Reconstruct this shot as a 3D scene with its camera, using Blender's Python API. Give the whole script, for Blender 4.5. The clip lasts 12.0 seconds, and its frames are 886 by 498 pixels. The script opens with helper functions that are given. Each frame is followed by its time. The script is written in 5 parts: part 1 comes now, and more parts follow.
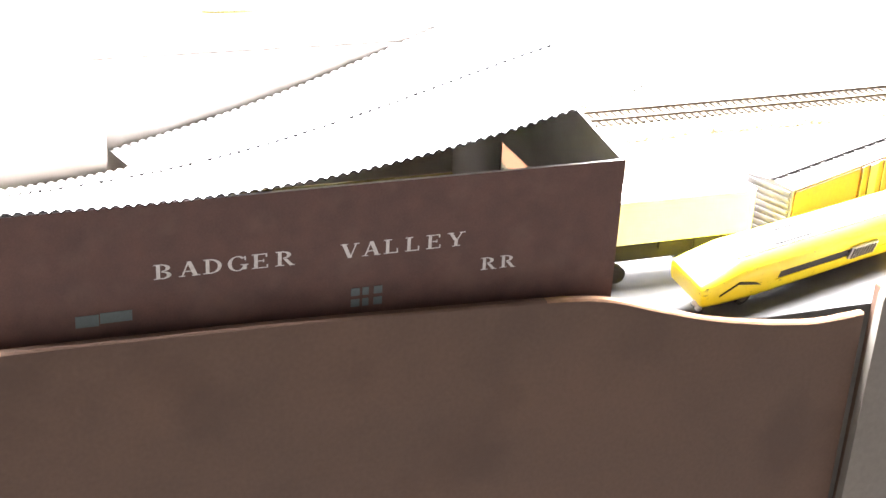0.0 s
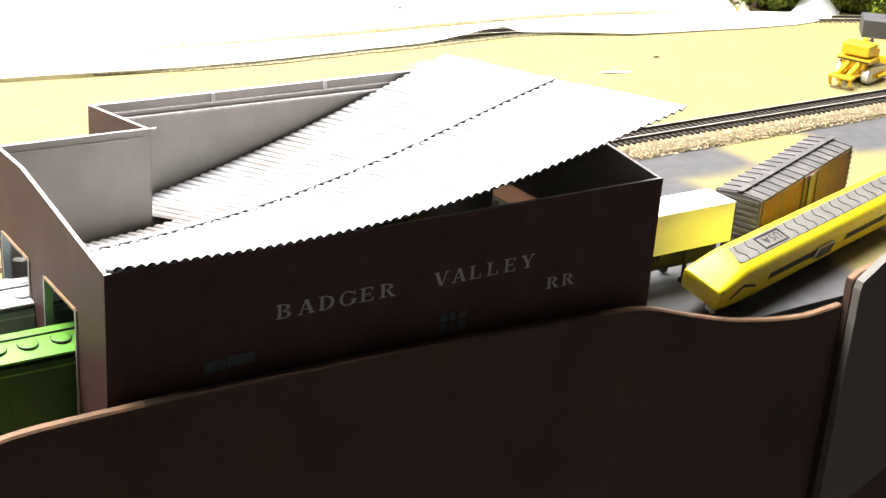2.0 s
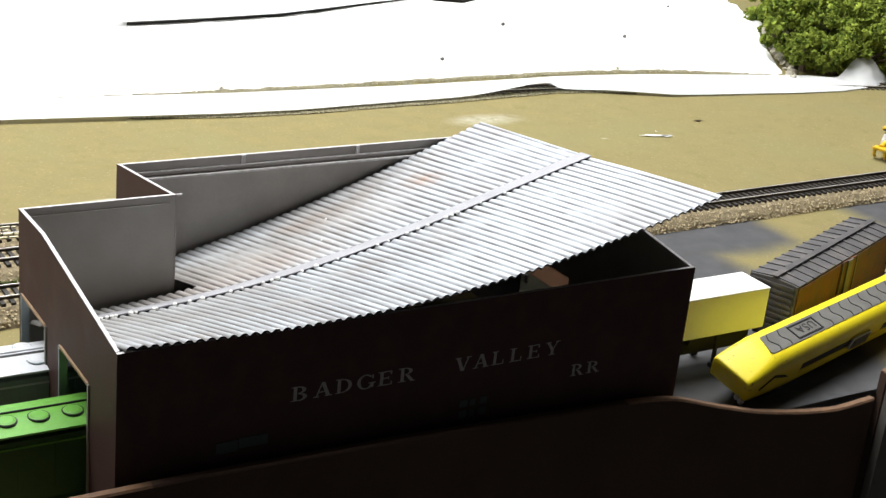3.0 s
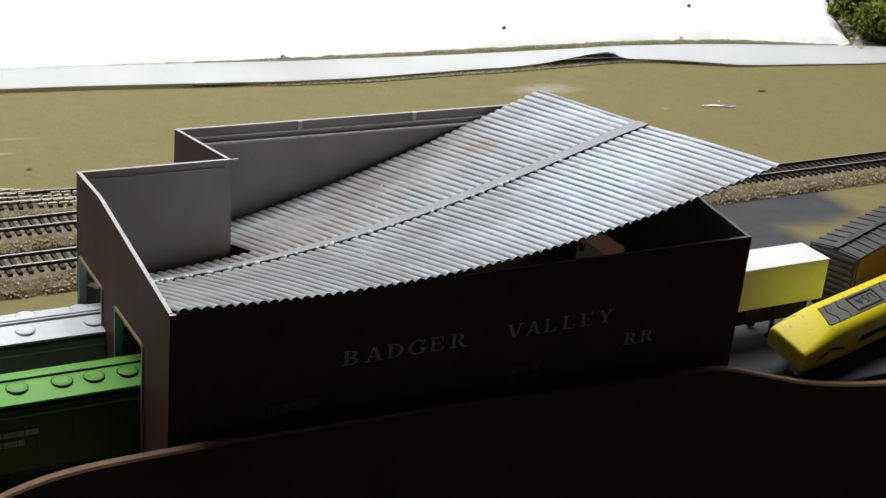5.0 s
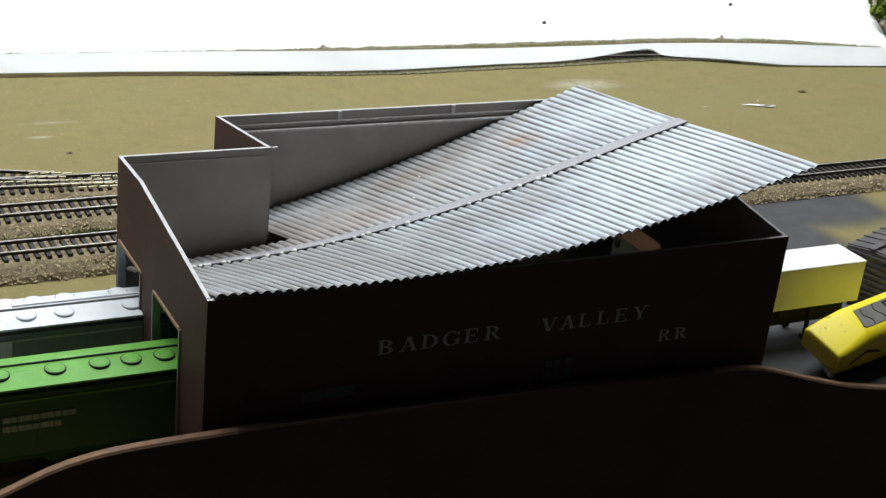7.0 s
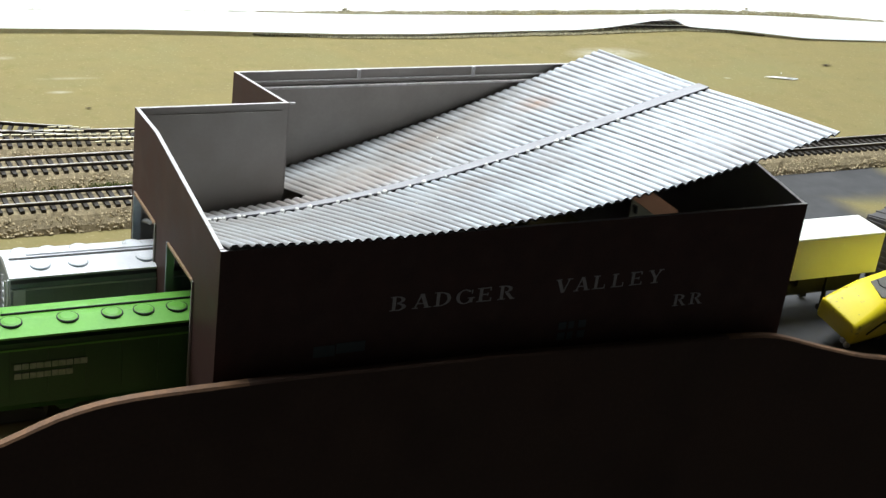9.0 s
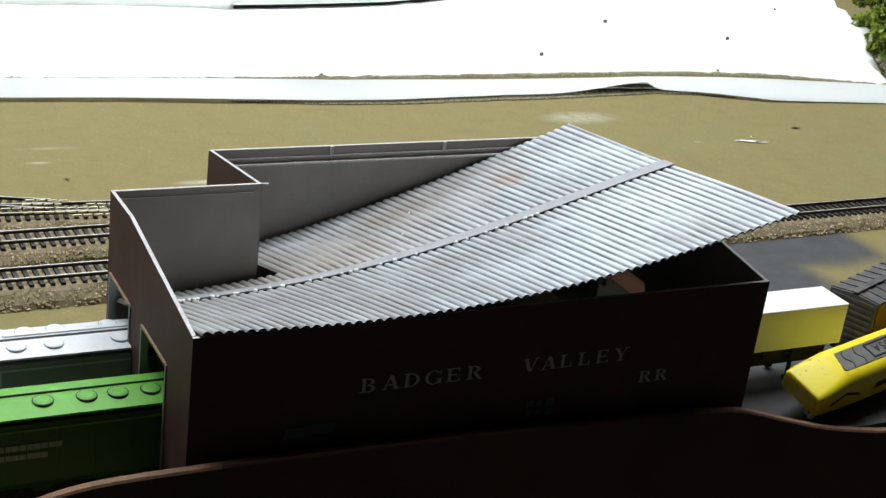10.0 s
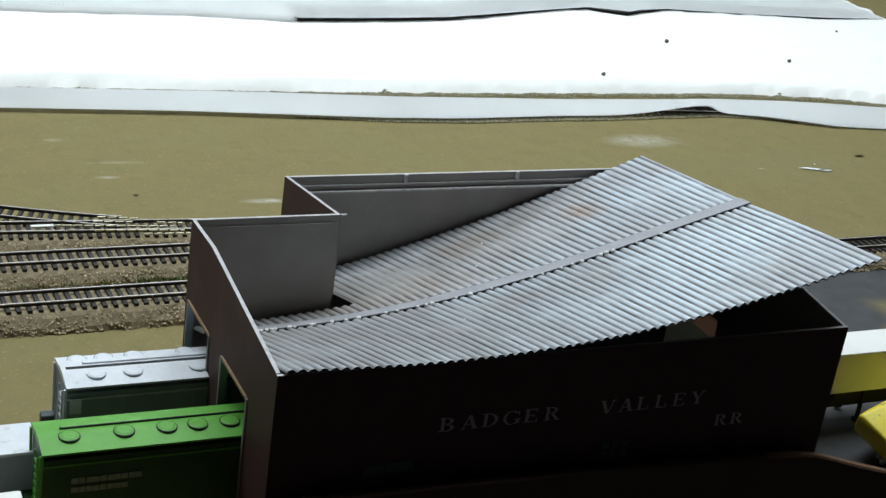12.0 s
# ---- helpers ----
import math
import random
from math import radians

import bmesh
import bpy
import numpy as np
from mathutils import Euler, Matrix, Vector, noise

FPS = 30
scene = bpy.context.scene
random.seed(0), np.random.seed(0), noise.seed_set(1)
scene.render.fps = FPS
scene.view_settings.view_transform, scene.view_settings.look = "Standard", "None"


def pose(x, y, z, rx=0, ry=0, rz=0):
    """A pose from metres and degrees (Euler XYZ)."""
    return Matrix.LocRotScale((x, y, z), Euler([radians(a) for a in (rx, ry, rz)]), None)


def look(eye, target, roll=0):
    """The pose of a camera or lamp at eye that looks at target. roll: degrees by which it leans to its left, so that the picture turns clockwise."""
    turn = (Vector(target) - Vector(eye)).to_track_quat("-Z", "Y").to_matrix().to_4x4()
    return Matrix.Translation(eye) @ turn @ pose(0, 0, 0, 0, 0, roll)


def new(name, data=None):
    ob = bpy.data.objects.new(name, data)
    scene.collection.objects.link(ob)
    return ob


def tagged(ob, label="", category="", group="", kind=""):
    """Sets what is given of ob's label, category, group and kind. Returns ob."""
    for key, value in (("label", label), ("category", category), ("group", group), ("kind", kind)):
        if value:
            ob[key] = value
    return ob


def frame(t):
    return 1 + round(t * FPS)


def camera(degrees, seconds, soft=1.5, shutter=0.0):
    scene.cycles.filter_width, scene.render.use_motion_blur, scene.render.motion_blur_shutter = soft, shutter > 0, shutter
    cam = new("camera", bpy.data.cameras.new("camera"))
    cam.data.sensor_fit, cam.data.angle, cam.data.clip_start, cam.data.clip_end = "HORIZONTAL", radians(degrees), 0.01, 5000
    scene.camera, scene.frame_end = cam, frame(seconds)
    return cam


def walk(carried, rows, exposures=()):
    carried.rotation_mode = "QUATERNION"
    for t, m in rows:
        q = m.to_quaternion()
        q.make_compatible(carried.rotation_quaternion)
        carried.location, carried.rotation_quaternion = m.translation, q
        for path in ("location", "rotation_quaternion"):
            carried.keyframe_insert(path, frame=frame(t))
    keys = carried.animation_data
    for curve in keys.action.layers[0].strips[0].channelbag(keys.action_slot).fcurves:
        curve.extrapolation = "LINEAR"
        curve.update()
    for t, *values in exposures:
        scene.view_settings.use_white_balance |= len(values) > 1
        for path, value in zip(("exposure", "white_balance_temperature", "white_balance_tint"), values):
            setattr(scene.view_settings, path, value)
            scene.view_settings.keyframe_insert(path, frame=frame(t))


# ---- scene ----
cam = camera(34.18, 12.0, soft=1.45)
PATH = [
    (0, pose(-0.0077, -0.6186, 0.3801, 64.537, -2.877, -19.932)),
    (0.5, pose(-0.0685, -0.6113, 0.3734, 63.264, -6.345, -21.940)),
    (0.7, look((-0.050, -0.580, 0.360), (0.665, 1.106, -0.443), 5.4)),
    (1, pose(-0.0290, -0.5449, 0.3486, 64.892, -2.665, -17.667)),
    (1.2, look((-0.052, -0.547, 0.349), (0.626, 1.144, -0.478), 2.5)),
    (1.5, pose(-0.1370, -0.5566, 0.3559, 67.202, -3.386, -27.172)),
    (2, pose(-0.2133, -0.5693, 0.3699, 67.715, -3.794, -33.333)),
    (2.5, pose(-0.2040, -0.5559, 0.3909, 68.504, -4.921, -32.188)),
    (4.5, pose(-0.1885, -0.5485, 0.3932, 67.716, -5.168, -28.877)),
    (5, pose(-0.1894, -0.5555, 0.3896, 67.237, -5.147, -28.257)),
    (5.5, pose(-0.1942, -0.5602, 0.3877, 66.612, -5.765, -27.423)),
    (6, pose(-0.1968, -0.5564, 0.3874, 66.628, -6.077, -27.013)),
    (6.5, pose(-0.1915, -0.5574, 0.3917, 66.897, -5.925, -26.939)),
    (8.5, pose(-0.1971, -0.5576, 0.3797, 66.029, -6.476, -24.640)),
    (9, pose(-0.1896, -0.5593, 0.3808, 65.692, -6.803, -25.247)),
    (9.5, pose(-0.1883, -0.5594, 0.3965, 66.733, -6.630, -25.476)),
    (10, pose(-0.1885, -0.5667, 0.4069, 67.401, -6.873, -25.954)),
    (10.5, pose(-0.1868, -0.5684, 0.4051, 67.447, -6.712, -26.214)),
    (11, pose(-0.1907, -0.5637, 0.4018, 66.927, -7.169, -25.638)),
    (11.5, pose(-0.1943, -0.5606, 0.4027, 66.744, -7.258, -25.227)),
    (12, pose(-0.2085, -0.5475, 0.4228, 67.059, -7.804, -24.058)),
]
EXPOSURES = [(0, 5.4, 6600, 14), (0.5, 5.0, 6700, 13), (1.0, 3.75, 6900, 12), (1.5, 2.65, 6700, 11), (2.0, 2.3, 6700, 11), (2.5, 1.22, 6700, 11),
             (2.8, 1.0, 6500, 9), (4.5, -0.10, 6300, 8), (5.0, 0.08, 6300, 8), (6.0, 0.30, 6250, 7), (8.5, 0.22, 6150, 5), (9.0, 0.74, 6150, 5), (9.5, 0.58, 6150, 5),
             (10.5, 0.15, 6150, 5), (11.5, 0.0, 6000, 3), (12.0, -0.15, 5850, 2)]
walk(cam, PATH, EXPOSURES)

# ---- light: a bright window beyond the far side of the layout, a dim room in front ----
world = bpy.data.worlds.new("world")
scene.world = world
world.use_nodes = True
sky = world.node_tree.nodes.new("ShaderNodeTexSky")
sky.sky_type, sky.sun_disc = "NISHITA", False
sky.sun_elevation, sky.sun_rotation = radians(40), radians(20)
world.node_tree.links.new(sky.outputs[0], world.node_tree.nodes["Background"].inputs[0])
world.node_tree.nodes["Background"].inputs[1].default_value = 0.1


def area_lamp(name, m, w, h, watts, colour):
    lamp = bpy.data.lights.new(name, "AREA")
    lamp.shape, lamp.size, lamp.size_y, lamp.energy, lamp.color = "RECTANGLE", w, h, watts, colour
    ob = new(name, lamp)
    ob.matrix_world = m
    return ob


area_lamp("window_light", look((0.9, 2.28, 1.35), (0.45, 0.3, 0.0)), 1.7, 0.9, 8, (0.92, 0.97, 1.0))
area_lamp("ceiling_light", pose(0.15, 0.80, 1.90), 2.5, 1.2, 66, (1.0, 0.99, 0.96))


# ---- materials ----
def rgb(c):
    return (*c, 1.0)


def surface(name, base, dark=None, rough=0.7, metal=0.0, fine=900.0, coarse=60.0, bump=0.15, amount=0.5, island=0.0, gloss_var=0.15, stretch=(1, 1, 1), depth=0.0004, spec=0.5):
    """Two scales of noise between base and dark, with relief and uneven gloss."""
    m = bpy.data.materials.new(name)
    m.use_nodes = True
    n, ln = m.node_tree.nodes, m.node_tree.links
    bsdf = n["Principled BSDF"]
    dark = dark or tuple(v * 0.6 for v in base)
    geo = n.new("ShaderNodeNewGeometry")
    mp = n.new("ShaderNodeMapping")
    mp.inputs["Scale"].default_value = stretch
    ln.new(geo.outputs["Position"], mp.inputs["Vector"])
    a, b = n.new("ShaderNodeTexNoise"), n.new("ShaderNodeTexNoise")
    for t, s, d in ((a, coarse, 5), (b, fine, 3)):
        t.inputs["Scale"].default_value, t.inputs["Detail"].default_value = s, d
        ln.new(mp.outputs[0], t.inputs["Vector"])
    mix = n.new("ShaderNodeMath")
    mix.operation = "MULTIPLY_ADD"
    ln.new(a.outputs[0], mix.inputs[0])
    mix.inputs[1].default_value = 0.65
    half = n.new("ShaderNodeMath")
    half.operation = "MULTIPLY"
    ln.new(b.outputs[0], half.inputs[0])
    half.inputs[1].default_value = 0.35
    ln.new(half.outputs[0], mix.inputs[2])
    ramp = n.new("ShaderNodeValToRGB")
    ramp.color_ramp.elements[0].position, ramp.color_ramp.elements[1].position = 0.5 - 0.18 / max(amount, 0.2) * 0.5, 0.5 + 0.18 / max(amount, 0.2) * 0.5
    ramp.color_ramp.elements[0].color, ramp.color_ramp.elements[1].color = rgb(dark), rgb(base)
    ln.new(mix.outputs[0], ramp.inputs[0])
    out = ramp.outputs[0]
    if island:
        hsv = n.new("ShaderNodeHueSaturation")
        add = n.new("ShaderNodeMath")
        add.operation = "MULTIPLY_ADD"
        ln.new(geo.outputs["Random Per Island"], add.inputs[0])
        add.inputs[1].default_value, add.inputs[2].default_value = island, 1 - island * 0.5
        ln.new(add.outputs[0], hsv.inputs["Value"])
        ln.new(out, hsv.inputs["Color"])
        out = hsv.outputs[0]
    ln.new(out, bsdf.inputs["Base Color"])
    rr = n.new("ShaderNodeMapRange")
    rr.inputs["To Min"].default_value, rr.inputs["To Max"].default_value = max(rough - gloss_var, 0.02), min(rough + gloss_var, 1)
    ln.new(a.outputs[0], rr.inputs[0])
    ln.new(rr.outputs[0], bsdf.inputs["Roughness"])
    bsdf.inputs["Metallic"].default_value = metal
    bsdf.inputs["Specular IOR Level"].default_value = spec
    bp = n.new("ShaderNodeBump")
    bp.inputs["Strength"].default_value, bp.inputs["Distance"].default_value = bump, depth
    ln.new(mix.outputs[0], bp.inputs["Height"])
    ln.new(bp.outputs[0], bsdf.inputs["Normal"])
    return m


M_GROUND = surface("painted_ground", (0.236, 0.196, 0.086), (0.184, 0.154, 0.068), 0.85, fine=700, coarse=38, bump=0.25, amount=0.35, spec=0.15)


def add_stains_and_light(m, spots, colour=(0.62, 0.62, 0.56)):
    """Chalky ground residue, roof stains and painted roof light: soft, noise-broken patches at (x, y, radius along x,
    radius along y).
    """
    n, ln = m.node_tree.nodes, m.node_tree.links
    bsdf = n["Principled BSDF"]
    out = bsdf.inputs["Base Color"].links[0].from_socket
    geo, nz = n.new("ShaderNodeNewGeometry"), n.new("ShaderNodeTexNoise")
    nz.inputs["Scale"].default_value, nz.inputs["Detail"].default_value = 130, 6
    ln.new(geo.outputs["Position"], nz.inputs["Vector"])
    for x, y, rx, ry, amount in spots:
        mp, le, mr, mu, mx = (n.new(k) for k in ("ShaderNodeMapping", "ShaderNodeVectorMath", "ShaderNodeMapRange", "ShaderNodeMath", "ShaderNodeMix"))
        mp.inputs["Location"].default_value = (-x / rx, -y / ry, 0)
        mp.inputs["Scale"].default_value = (1 / rx, 1 / ry, 0)
        ln.new(geo.outputs["Position"], mp.inputs["Vector"])
        le.operation = "LENGTH"
        ln.new(mp.outputs[0], le.inputs[0])
        mr.inputs["From Min"].default_value, mr.inputs["From Max"].default_value = 1.0, 0.1
        ln.new(le.outputs["Value"], mr.inputs[0])
        mu.operation = "MULTIPLY"
        ln.new(mr.outputs[0], mu.inputs[0])
        ln.new(nz.outputs[0], mu.inputs[1])
        mx.data_type = "RGBA"
        sc = n.new("ShaderNodeMath")
        sc.operation, sc.use_clamp = "MULTIPLY", True
        ln.new(mu.outputs[0], sc.inputs[0])
        sc.inputs[1].default_value = amount
        ln.new(sc.outputs[0], mx.inputs[0])
        ln.new(out, mx.inputs[6])
        mx.inputs[7].default_value = (*colour, 1)
        out = mx.outputs[2]
    ln.new(out, bsdf.inputs["Base Color"])


add_stains_and_light(M_GROUND, [(0.574, 0.577, 0.050, 0.022, 0.75), (0.036, 0.5130, 0.012, 0.004, 0.7), (0.150, 0.4560, 0.026, 0.006, 0.9), (0.05, 0.545, 0.03, 0.004, 0.4), (0.01, 0.60, 0.010, 0.006, 0.5), (0.66, 0.497, 0.006, 0.003, 0.9)])


def add_painted_areas(m, rects, colour, colour2, wobble=0.012):
    """Airbrushed paint on the ground inside soft-edged, noise-bent rectangles (x0, x1, y0, y1)."""
    n, ln = m.node_tree.nodes, m.node_tree.links
    bsdf = n["Principled BSDF"]
    out = bsdf.inputs["Base Color"].links[0].from_socket
    geo, nz, ctr, add, tone = (n.new(k) for k in ("ShaderNodeNewGeometry", "ShaderNodeTexNoise", "ShaderNodeVectorMath", "ShaderNodeVectorMath", "ShaderNodeTexNoise"))
    nz.inputs["Scale"].default_value, nz.inputs["Detail"].default_value = 22, 5
    tone.inputs["Scale"].default_value, tone.inputs["Detail"].default_value = 60, 8
    ln.new(geo.outputs["Position"], nz.inputs["Vector"])
    ln.new(geo.outputs["Position"], tone.inputs["Vector"])
    ctr.operation, add.operation = "MULTIPLY_ADD", "ADD"
    ln.new(nz.outputs["Color"], ctr.inputs[0])
    ctr.inputs[1].default_value, ctr.inputs[2].default_value = (wobble * 2,) * 3, (-wobble,) * 3
    ln.new(geo.outputs["Position"], add.inputs[0])
    ln.new(ctr.outputs[0], add.inputs[1])
    total = None
    for x0, x1, y0, y1 in rects:
        cx, cy, hx, hy = (x0 + x1) / 2, (y0 + y1) / 2, (x1 - x0) / 2, (y1 - y0) / 2
        facs = []
        sep, sub1 = n.new("ShaderNodeSeparateXYZ"), None
        ln.new(add.outputs[0], sep.inputs[0])
        for k, (c, h) in enumerate(((cx, hx), (cy, hy))):
            d, ab, mr = n.new("ShaderNodeMath"), n.new("ShaderNodeMath"), n.new("ShaderNodeMapRange")
            d.operation, ab.operation = "SUBTRACT", "ABSOLUTE"
            ln.new(sep.outputs[k], d.inputs[0])
            d.inputs[1].default_value = c
            ln.new(d.outputs[0], ab.inputs[0])
            mr.interpolation_type = "SMOOTHSTEP"
            mr.inputs["From Min"].default_value, mr.inputs["From Max"].default_value = h + 0.016, h - 0.016
            ln.new(ab.outputs[0], mr.inputs[0])
            facs.append(mr.outputs[0])
        mu = n.new("ShaderNodeMath")
        mu.operation = "MULTIPLY"
        ln.new(facs[0], mu.inputs[0])
        ln.new(facs[1], mu.inputs[1])
        if total is None:
            total = mu.outputs[0]
        else:
            mx = n.new("ShaderNodeMath")
            mx.operation = "MAXIMUM"
            ln.new(total, mx.inputs[0])
            ln.new(mu.outputs[0], mx.inputs[1])
            total = mx.outputs[0]
    ramp = n.new("ShaderNodeValToRGB")
    ramp.color_ramp.elements[0].position, ramp.color_ramp.elements[1].position = 0.35, 0.65
    ramp.color_ramp.elements[0].color, ramp.color_ramp.elements[1].color = rgb(colour2), rgb(colour)
    ln.new(tone.outputs[0], ramp.inputs[0])
    mix = n.new("ShaderNodeMix")
    mix.data_type = "RGBA"
    ln.new(total, mix.inputs[0])
    ln.new(out, mix.inputs[6])
    ln.new(ramp.outputs[0], mix.inputs[7])
    ln.new(mix.outputs[2], bsdf.inputs["Base Color"])


M_ASPHALT = surface("asphalt_paint", (0.075, 0.075, 0.08), (0.052, 0.052, 0.055), 0.6, fine=1200, coarse=45, bump=0.2)
M_BROWN = surface("brown_wall_paint", (0.092, 0.048, 0.042), (0.058, 0.031, 0.028), 0.65, fine=900, coarse=70, bump=0.12, spec=0.3)
M_GREY = surface("grey_styrene", (0.375, 0.350, 0.330), (0.295, 0.274, 0.258), 0.6, fine=500, coarse=25, bump=0.06, amount=0.3, spec=0.3)
M_EDGE = surface("worn_pale_edge", (0.60, 0.58, 0.59), (0.36, 0.34, 0.35), 0.5, fine=1500, coarse=300)
M_FASCIA = surface("brown_fascia_paint", (0.094, 0.058, 0.044), (0.068, 0.042, 0.032), 0.65, fine=400, coarse=18, bump=0.1, spec=0.25)
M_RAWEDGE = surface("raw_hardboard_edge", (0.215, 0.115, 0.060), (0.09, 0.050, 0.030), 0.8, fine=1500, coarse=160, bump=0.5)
M_ROOF = surface("weathered_corrugated_metal", (0.58, 0.625, 0.68), (0.36, 0.355, 0.37), 0.40, metal=0.40, fine=1100, coarse=260, bump=0.04, amount=0.35, stretch=(1, 0.10, 0.2), gloss_var=0.10)


def add_blotches(m, scale, colour, lo, hi, amount, seed=0.0):
    """Broad stains, on the roof also painted glare, over a material where a slow noise passes lo to hi."""
    n, ln = m.node_tree.nodes, m.node_tree.links
    bsdf = n["Principled BSDF"]
    out = bsdf.inputs["Base Color"].links[0].from_socket
    geo, nz, mp, mr, mx = (n.new(k) for k in ("ShaderNodeNewGeometry", "ShaderNodeTexNoise", "ShaderNodeMapping", "ShaderNodeMapRange", "ShaderNodeMix"))
    mp.inputs["Location"].default_value = (seed, seed * 2, 0)
    nz.inputs["Scale"].default_value, nz.inputs["Detail"].default_value = scale, 6
    ln.new(geo.outputs["Position"], mp.inputs["Vector"])
    ln.new(mp.outputs[0], nz.inputs["Vector"])
    mr.inputs["From Min"].default_value, mr.inputs["From Max"].default_value, mr.inputs["To Max"].default_value = lo, hi, amount
    ln.new(nz.outputs[0], mr.inputs[0])
    mx.data_type = "RGBA"
    ln.new(mr.outputs[0], mx.inputs[0])
    ln.new(out, mx.inputs[6])
    mx.inputs[7].default_value = (*colour, 1)
    ln.new(mx.outputs[2], bsdf.inputs["Base Color"])


PITCH, AMP = 0.0054, 0.00070


def darken_grooves(m, pitch, colour, amount):
    """Darkens the bottoms of the grooves, broken up by patchy noise."""
    n, ln = m.node_tree.nodes, m.node_tree.links
    bsdf = n["Principled BSDF"]
    out = bsdf.inputs["Base Color"].links[0].from_socket
    geo, sep = n.new("ShaderNodeNewGeometry"), n.new("ShaderNodeSeparateXYZ")
    ln.new(geo.outputs["Position"], sep.inputs[0])

    def node(op, a, b=0.0, clamp=False):
        q = n.new("ShaderNodeMath")
        q.operation, q.use_clamp = op, clamp
        for k, v in enumerate((a, b)):
            if isinstance(v, float):
                q.inputs[k].default_value = v
            else:
                ln.new(v, q.inputs[k])
        return q.outputs[0]

    def patches(scale, lo, hi, stretch, shift):
        mp, nz, mr = n.new("ShaderNodeMapping"), n.new("ShaderNodeTexNoise"), n.new("ShaderNodeMapRange")
        mp.inputs["Scale"].default_value, mp.inputs["Location"].default_value = stretch, (shift, shift, 0)
        ln.new(geo.outputs["Position"], mp.inputs["Vector"])
        nz.inputs["Scale"].default_value, nz.inputs["Detail"].default_value = scale, 4
        ln.new(mp.outputs[0], nz.inputs["Vector"])
        mr.inputs["From Min"].default_value, mr.inputs["From Max"].default_value = lo, hi
        ln.new(nz.outputs[0], mr.inputs[0])
        return mr.outputs[0]

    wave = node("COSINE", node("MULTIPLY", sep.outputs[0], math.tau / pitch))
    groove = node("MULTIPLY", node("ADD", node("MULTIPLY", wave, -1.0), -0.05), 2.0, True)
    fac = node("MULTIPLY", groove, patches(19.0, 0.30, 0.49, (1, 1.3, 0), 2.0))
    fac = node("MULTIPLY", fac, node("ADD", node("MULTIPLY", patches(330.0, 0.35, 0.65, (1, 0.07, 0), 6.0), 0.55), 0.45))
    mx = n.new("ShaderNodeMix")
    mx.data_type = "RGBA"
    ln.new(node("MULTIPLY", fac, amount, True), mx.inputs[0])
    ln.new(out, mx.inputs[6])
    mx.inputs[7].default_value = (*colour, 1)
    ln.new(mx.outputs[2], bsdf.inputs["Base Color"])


add_blotches(M_ROOF, 26, (0.40, 0.34, 0.30), 0.52, 0.72, 0.45, 3.0)
# Blue-white blotches, in part the window's glare put into the colour.
add_blotches(M_ROOF, 15, (0.64, 0.71, 0.78), 0.50, 0.64, 0.5, 7.0)
add_stains_and_light(M_ROOF, [(0.268, 0.190, 0.018, 0.020, 1.3), (0.150, 0.150, 0.045, 0.030, 0.9), (0.10, 0.135, 0.05, 0.030, 0.9), (0.19, 0.20, 0.03, 0.02, 0.7)], (0.40, 0.25, 0.17))
add_stains_and_light(M_ROOF, [(0.13, 0.17, 0.13, 0.06, 1.2), (0.22, 0.20, 0.07, 0.05, 0.9)], (0.45, 0.41, 0.38))
# Darker grey over the sunken left end stands in for weaker light.
add_stains_and_light(M_ROOF, [(0.02, 0.06, 0.15, 0.11, 1.1), (0.06, 0.14, 0.13, 0.06, 0.8)], (0.42, 0.40, 0.385))
# Pale patches brighten the raised right end, painting in part of its glare.
add_stains_and_light(M_ROOF, [(0.300, 0.075, 0.075, 0.060, 1.3), (0.215, 0.035, 0.06, 0.040, 1.0), (0.26, 0.06, 0.03, 0.05, 0.9)], (0.72, 0.80, 0.87))
darken_grooves(M_ROOF, PITCH, (0.075, 0.062, 0.056), 0.82)
add_blotches(M_GREY, 16, (0.225, 0.200, 0.182), 0.46, 0.66, 0.6, 4.0)
add_blotches(M_BROWN, 30, (0.11, 0.065, 0.055), 0.52, 0.68, 0.5, 2.5)
add_blotches(M_FASCIA, 12, (0.05, 0.03, 0.024), 0.5, 0.65, 0.5, 6.0)
add_blotches(M_GROUND, 70, (0.175, 0.155, 0.062), 0.54, 0.68, 0.55, 2.0)
add_blotches(M_GROUND, 9, (0.20, 0.185, 0.085), 0.5, 0.65, 0.5, 1.0)
add_blotches(M_GROUND, 160, (0.13, 0.105, 0.05), 0.66, 0.74, 0.5, 5.0)
add_blotches(M_GROUND, 420, (0.33, 0.29, 0.16), 0.60, 0.70, 0.5, 9.0)
add_painted_areas(M_GROUND, [(0.0, 0.345, -0.02, 0.205), (0.34, 0.548, -0.02, 0.222), (0.47, 0.562, 0.17, 0.240), (0.455, 0.652, 0.214, 0.288), (0.752, 1.5, 0.205, 0.290)], (0.080, 0.080, 0.085), (0.066, 0.066, 0.070))
M_CAP = surface("dull_ridge_strip", (0.36, 0.36, 0.39), (0.27, 0.265, 0.285), 0.55, metal=0.2, fine=600, coarse=80)
M_BLACK = surface("flat_black", (0.018, 0.018, 0.018), (0.01, 0.01, 0.01), 0.7)
M_LETTER = surface("faded_white_letters", (0.66, 0.64, 0.64), (0.24, 0.22, 0.22), 0.7, fine=1600, coarse=350, amount=0.25)
M_TEAL = surface("dull_teal_decal", (0.085, 0.11, 0.115), (0.06, 0.075, 0.08), 0.6)
M_TAN = surface("tan_card", (0.42, 0.28, 0.18), (0.33, 0.21, 0.13), 0.8)
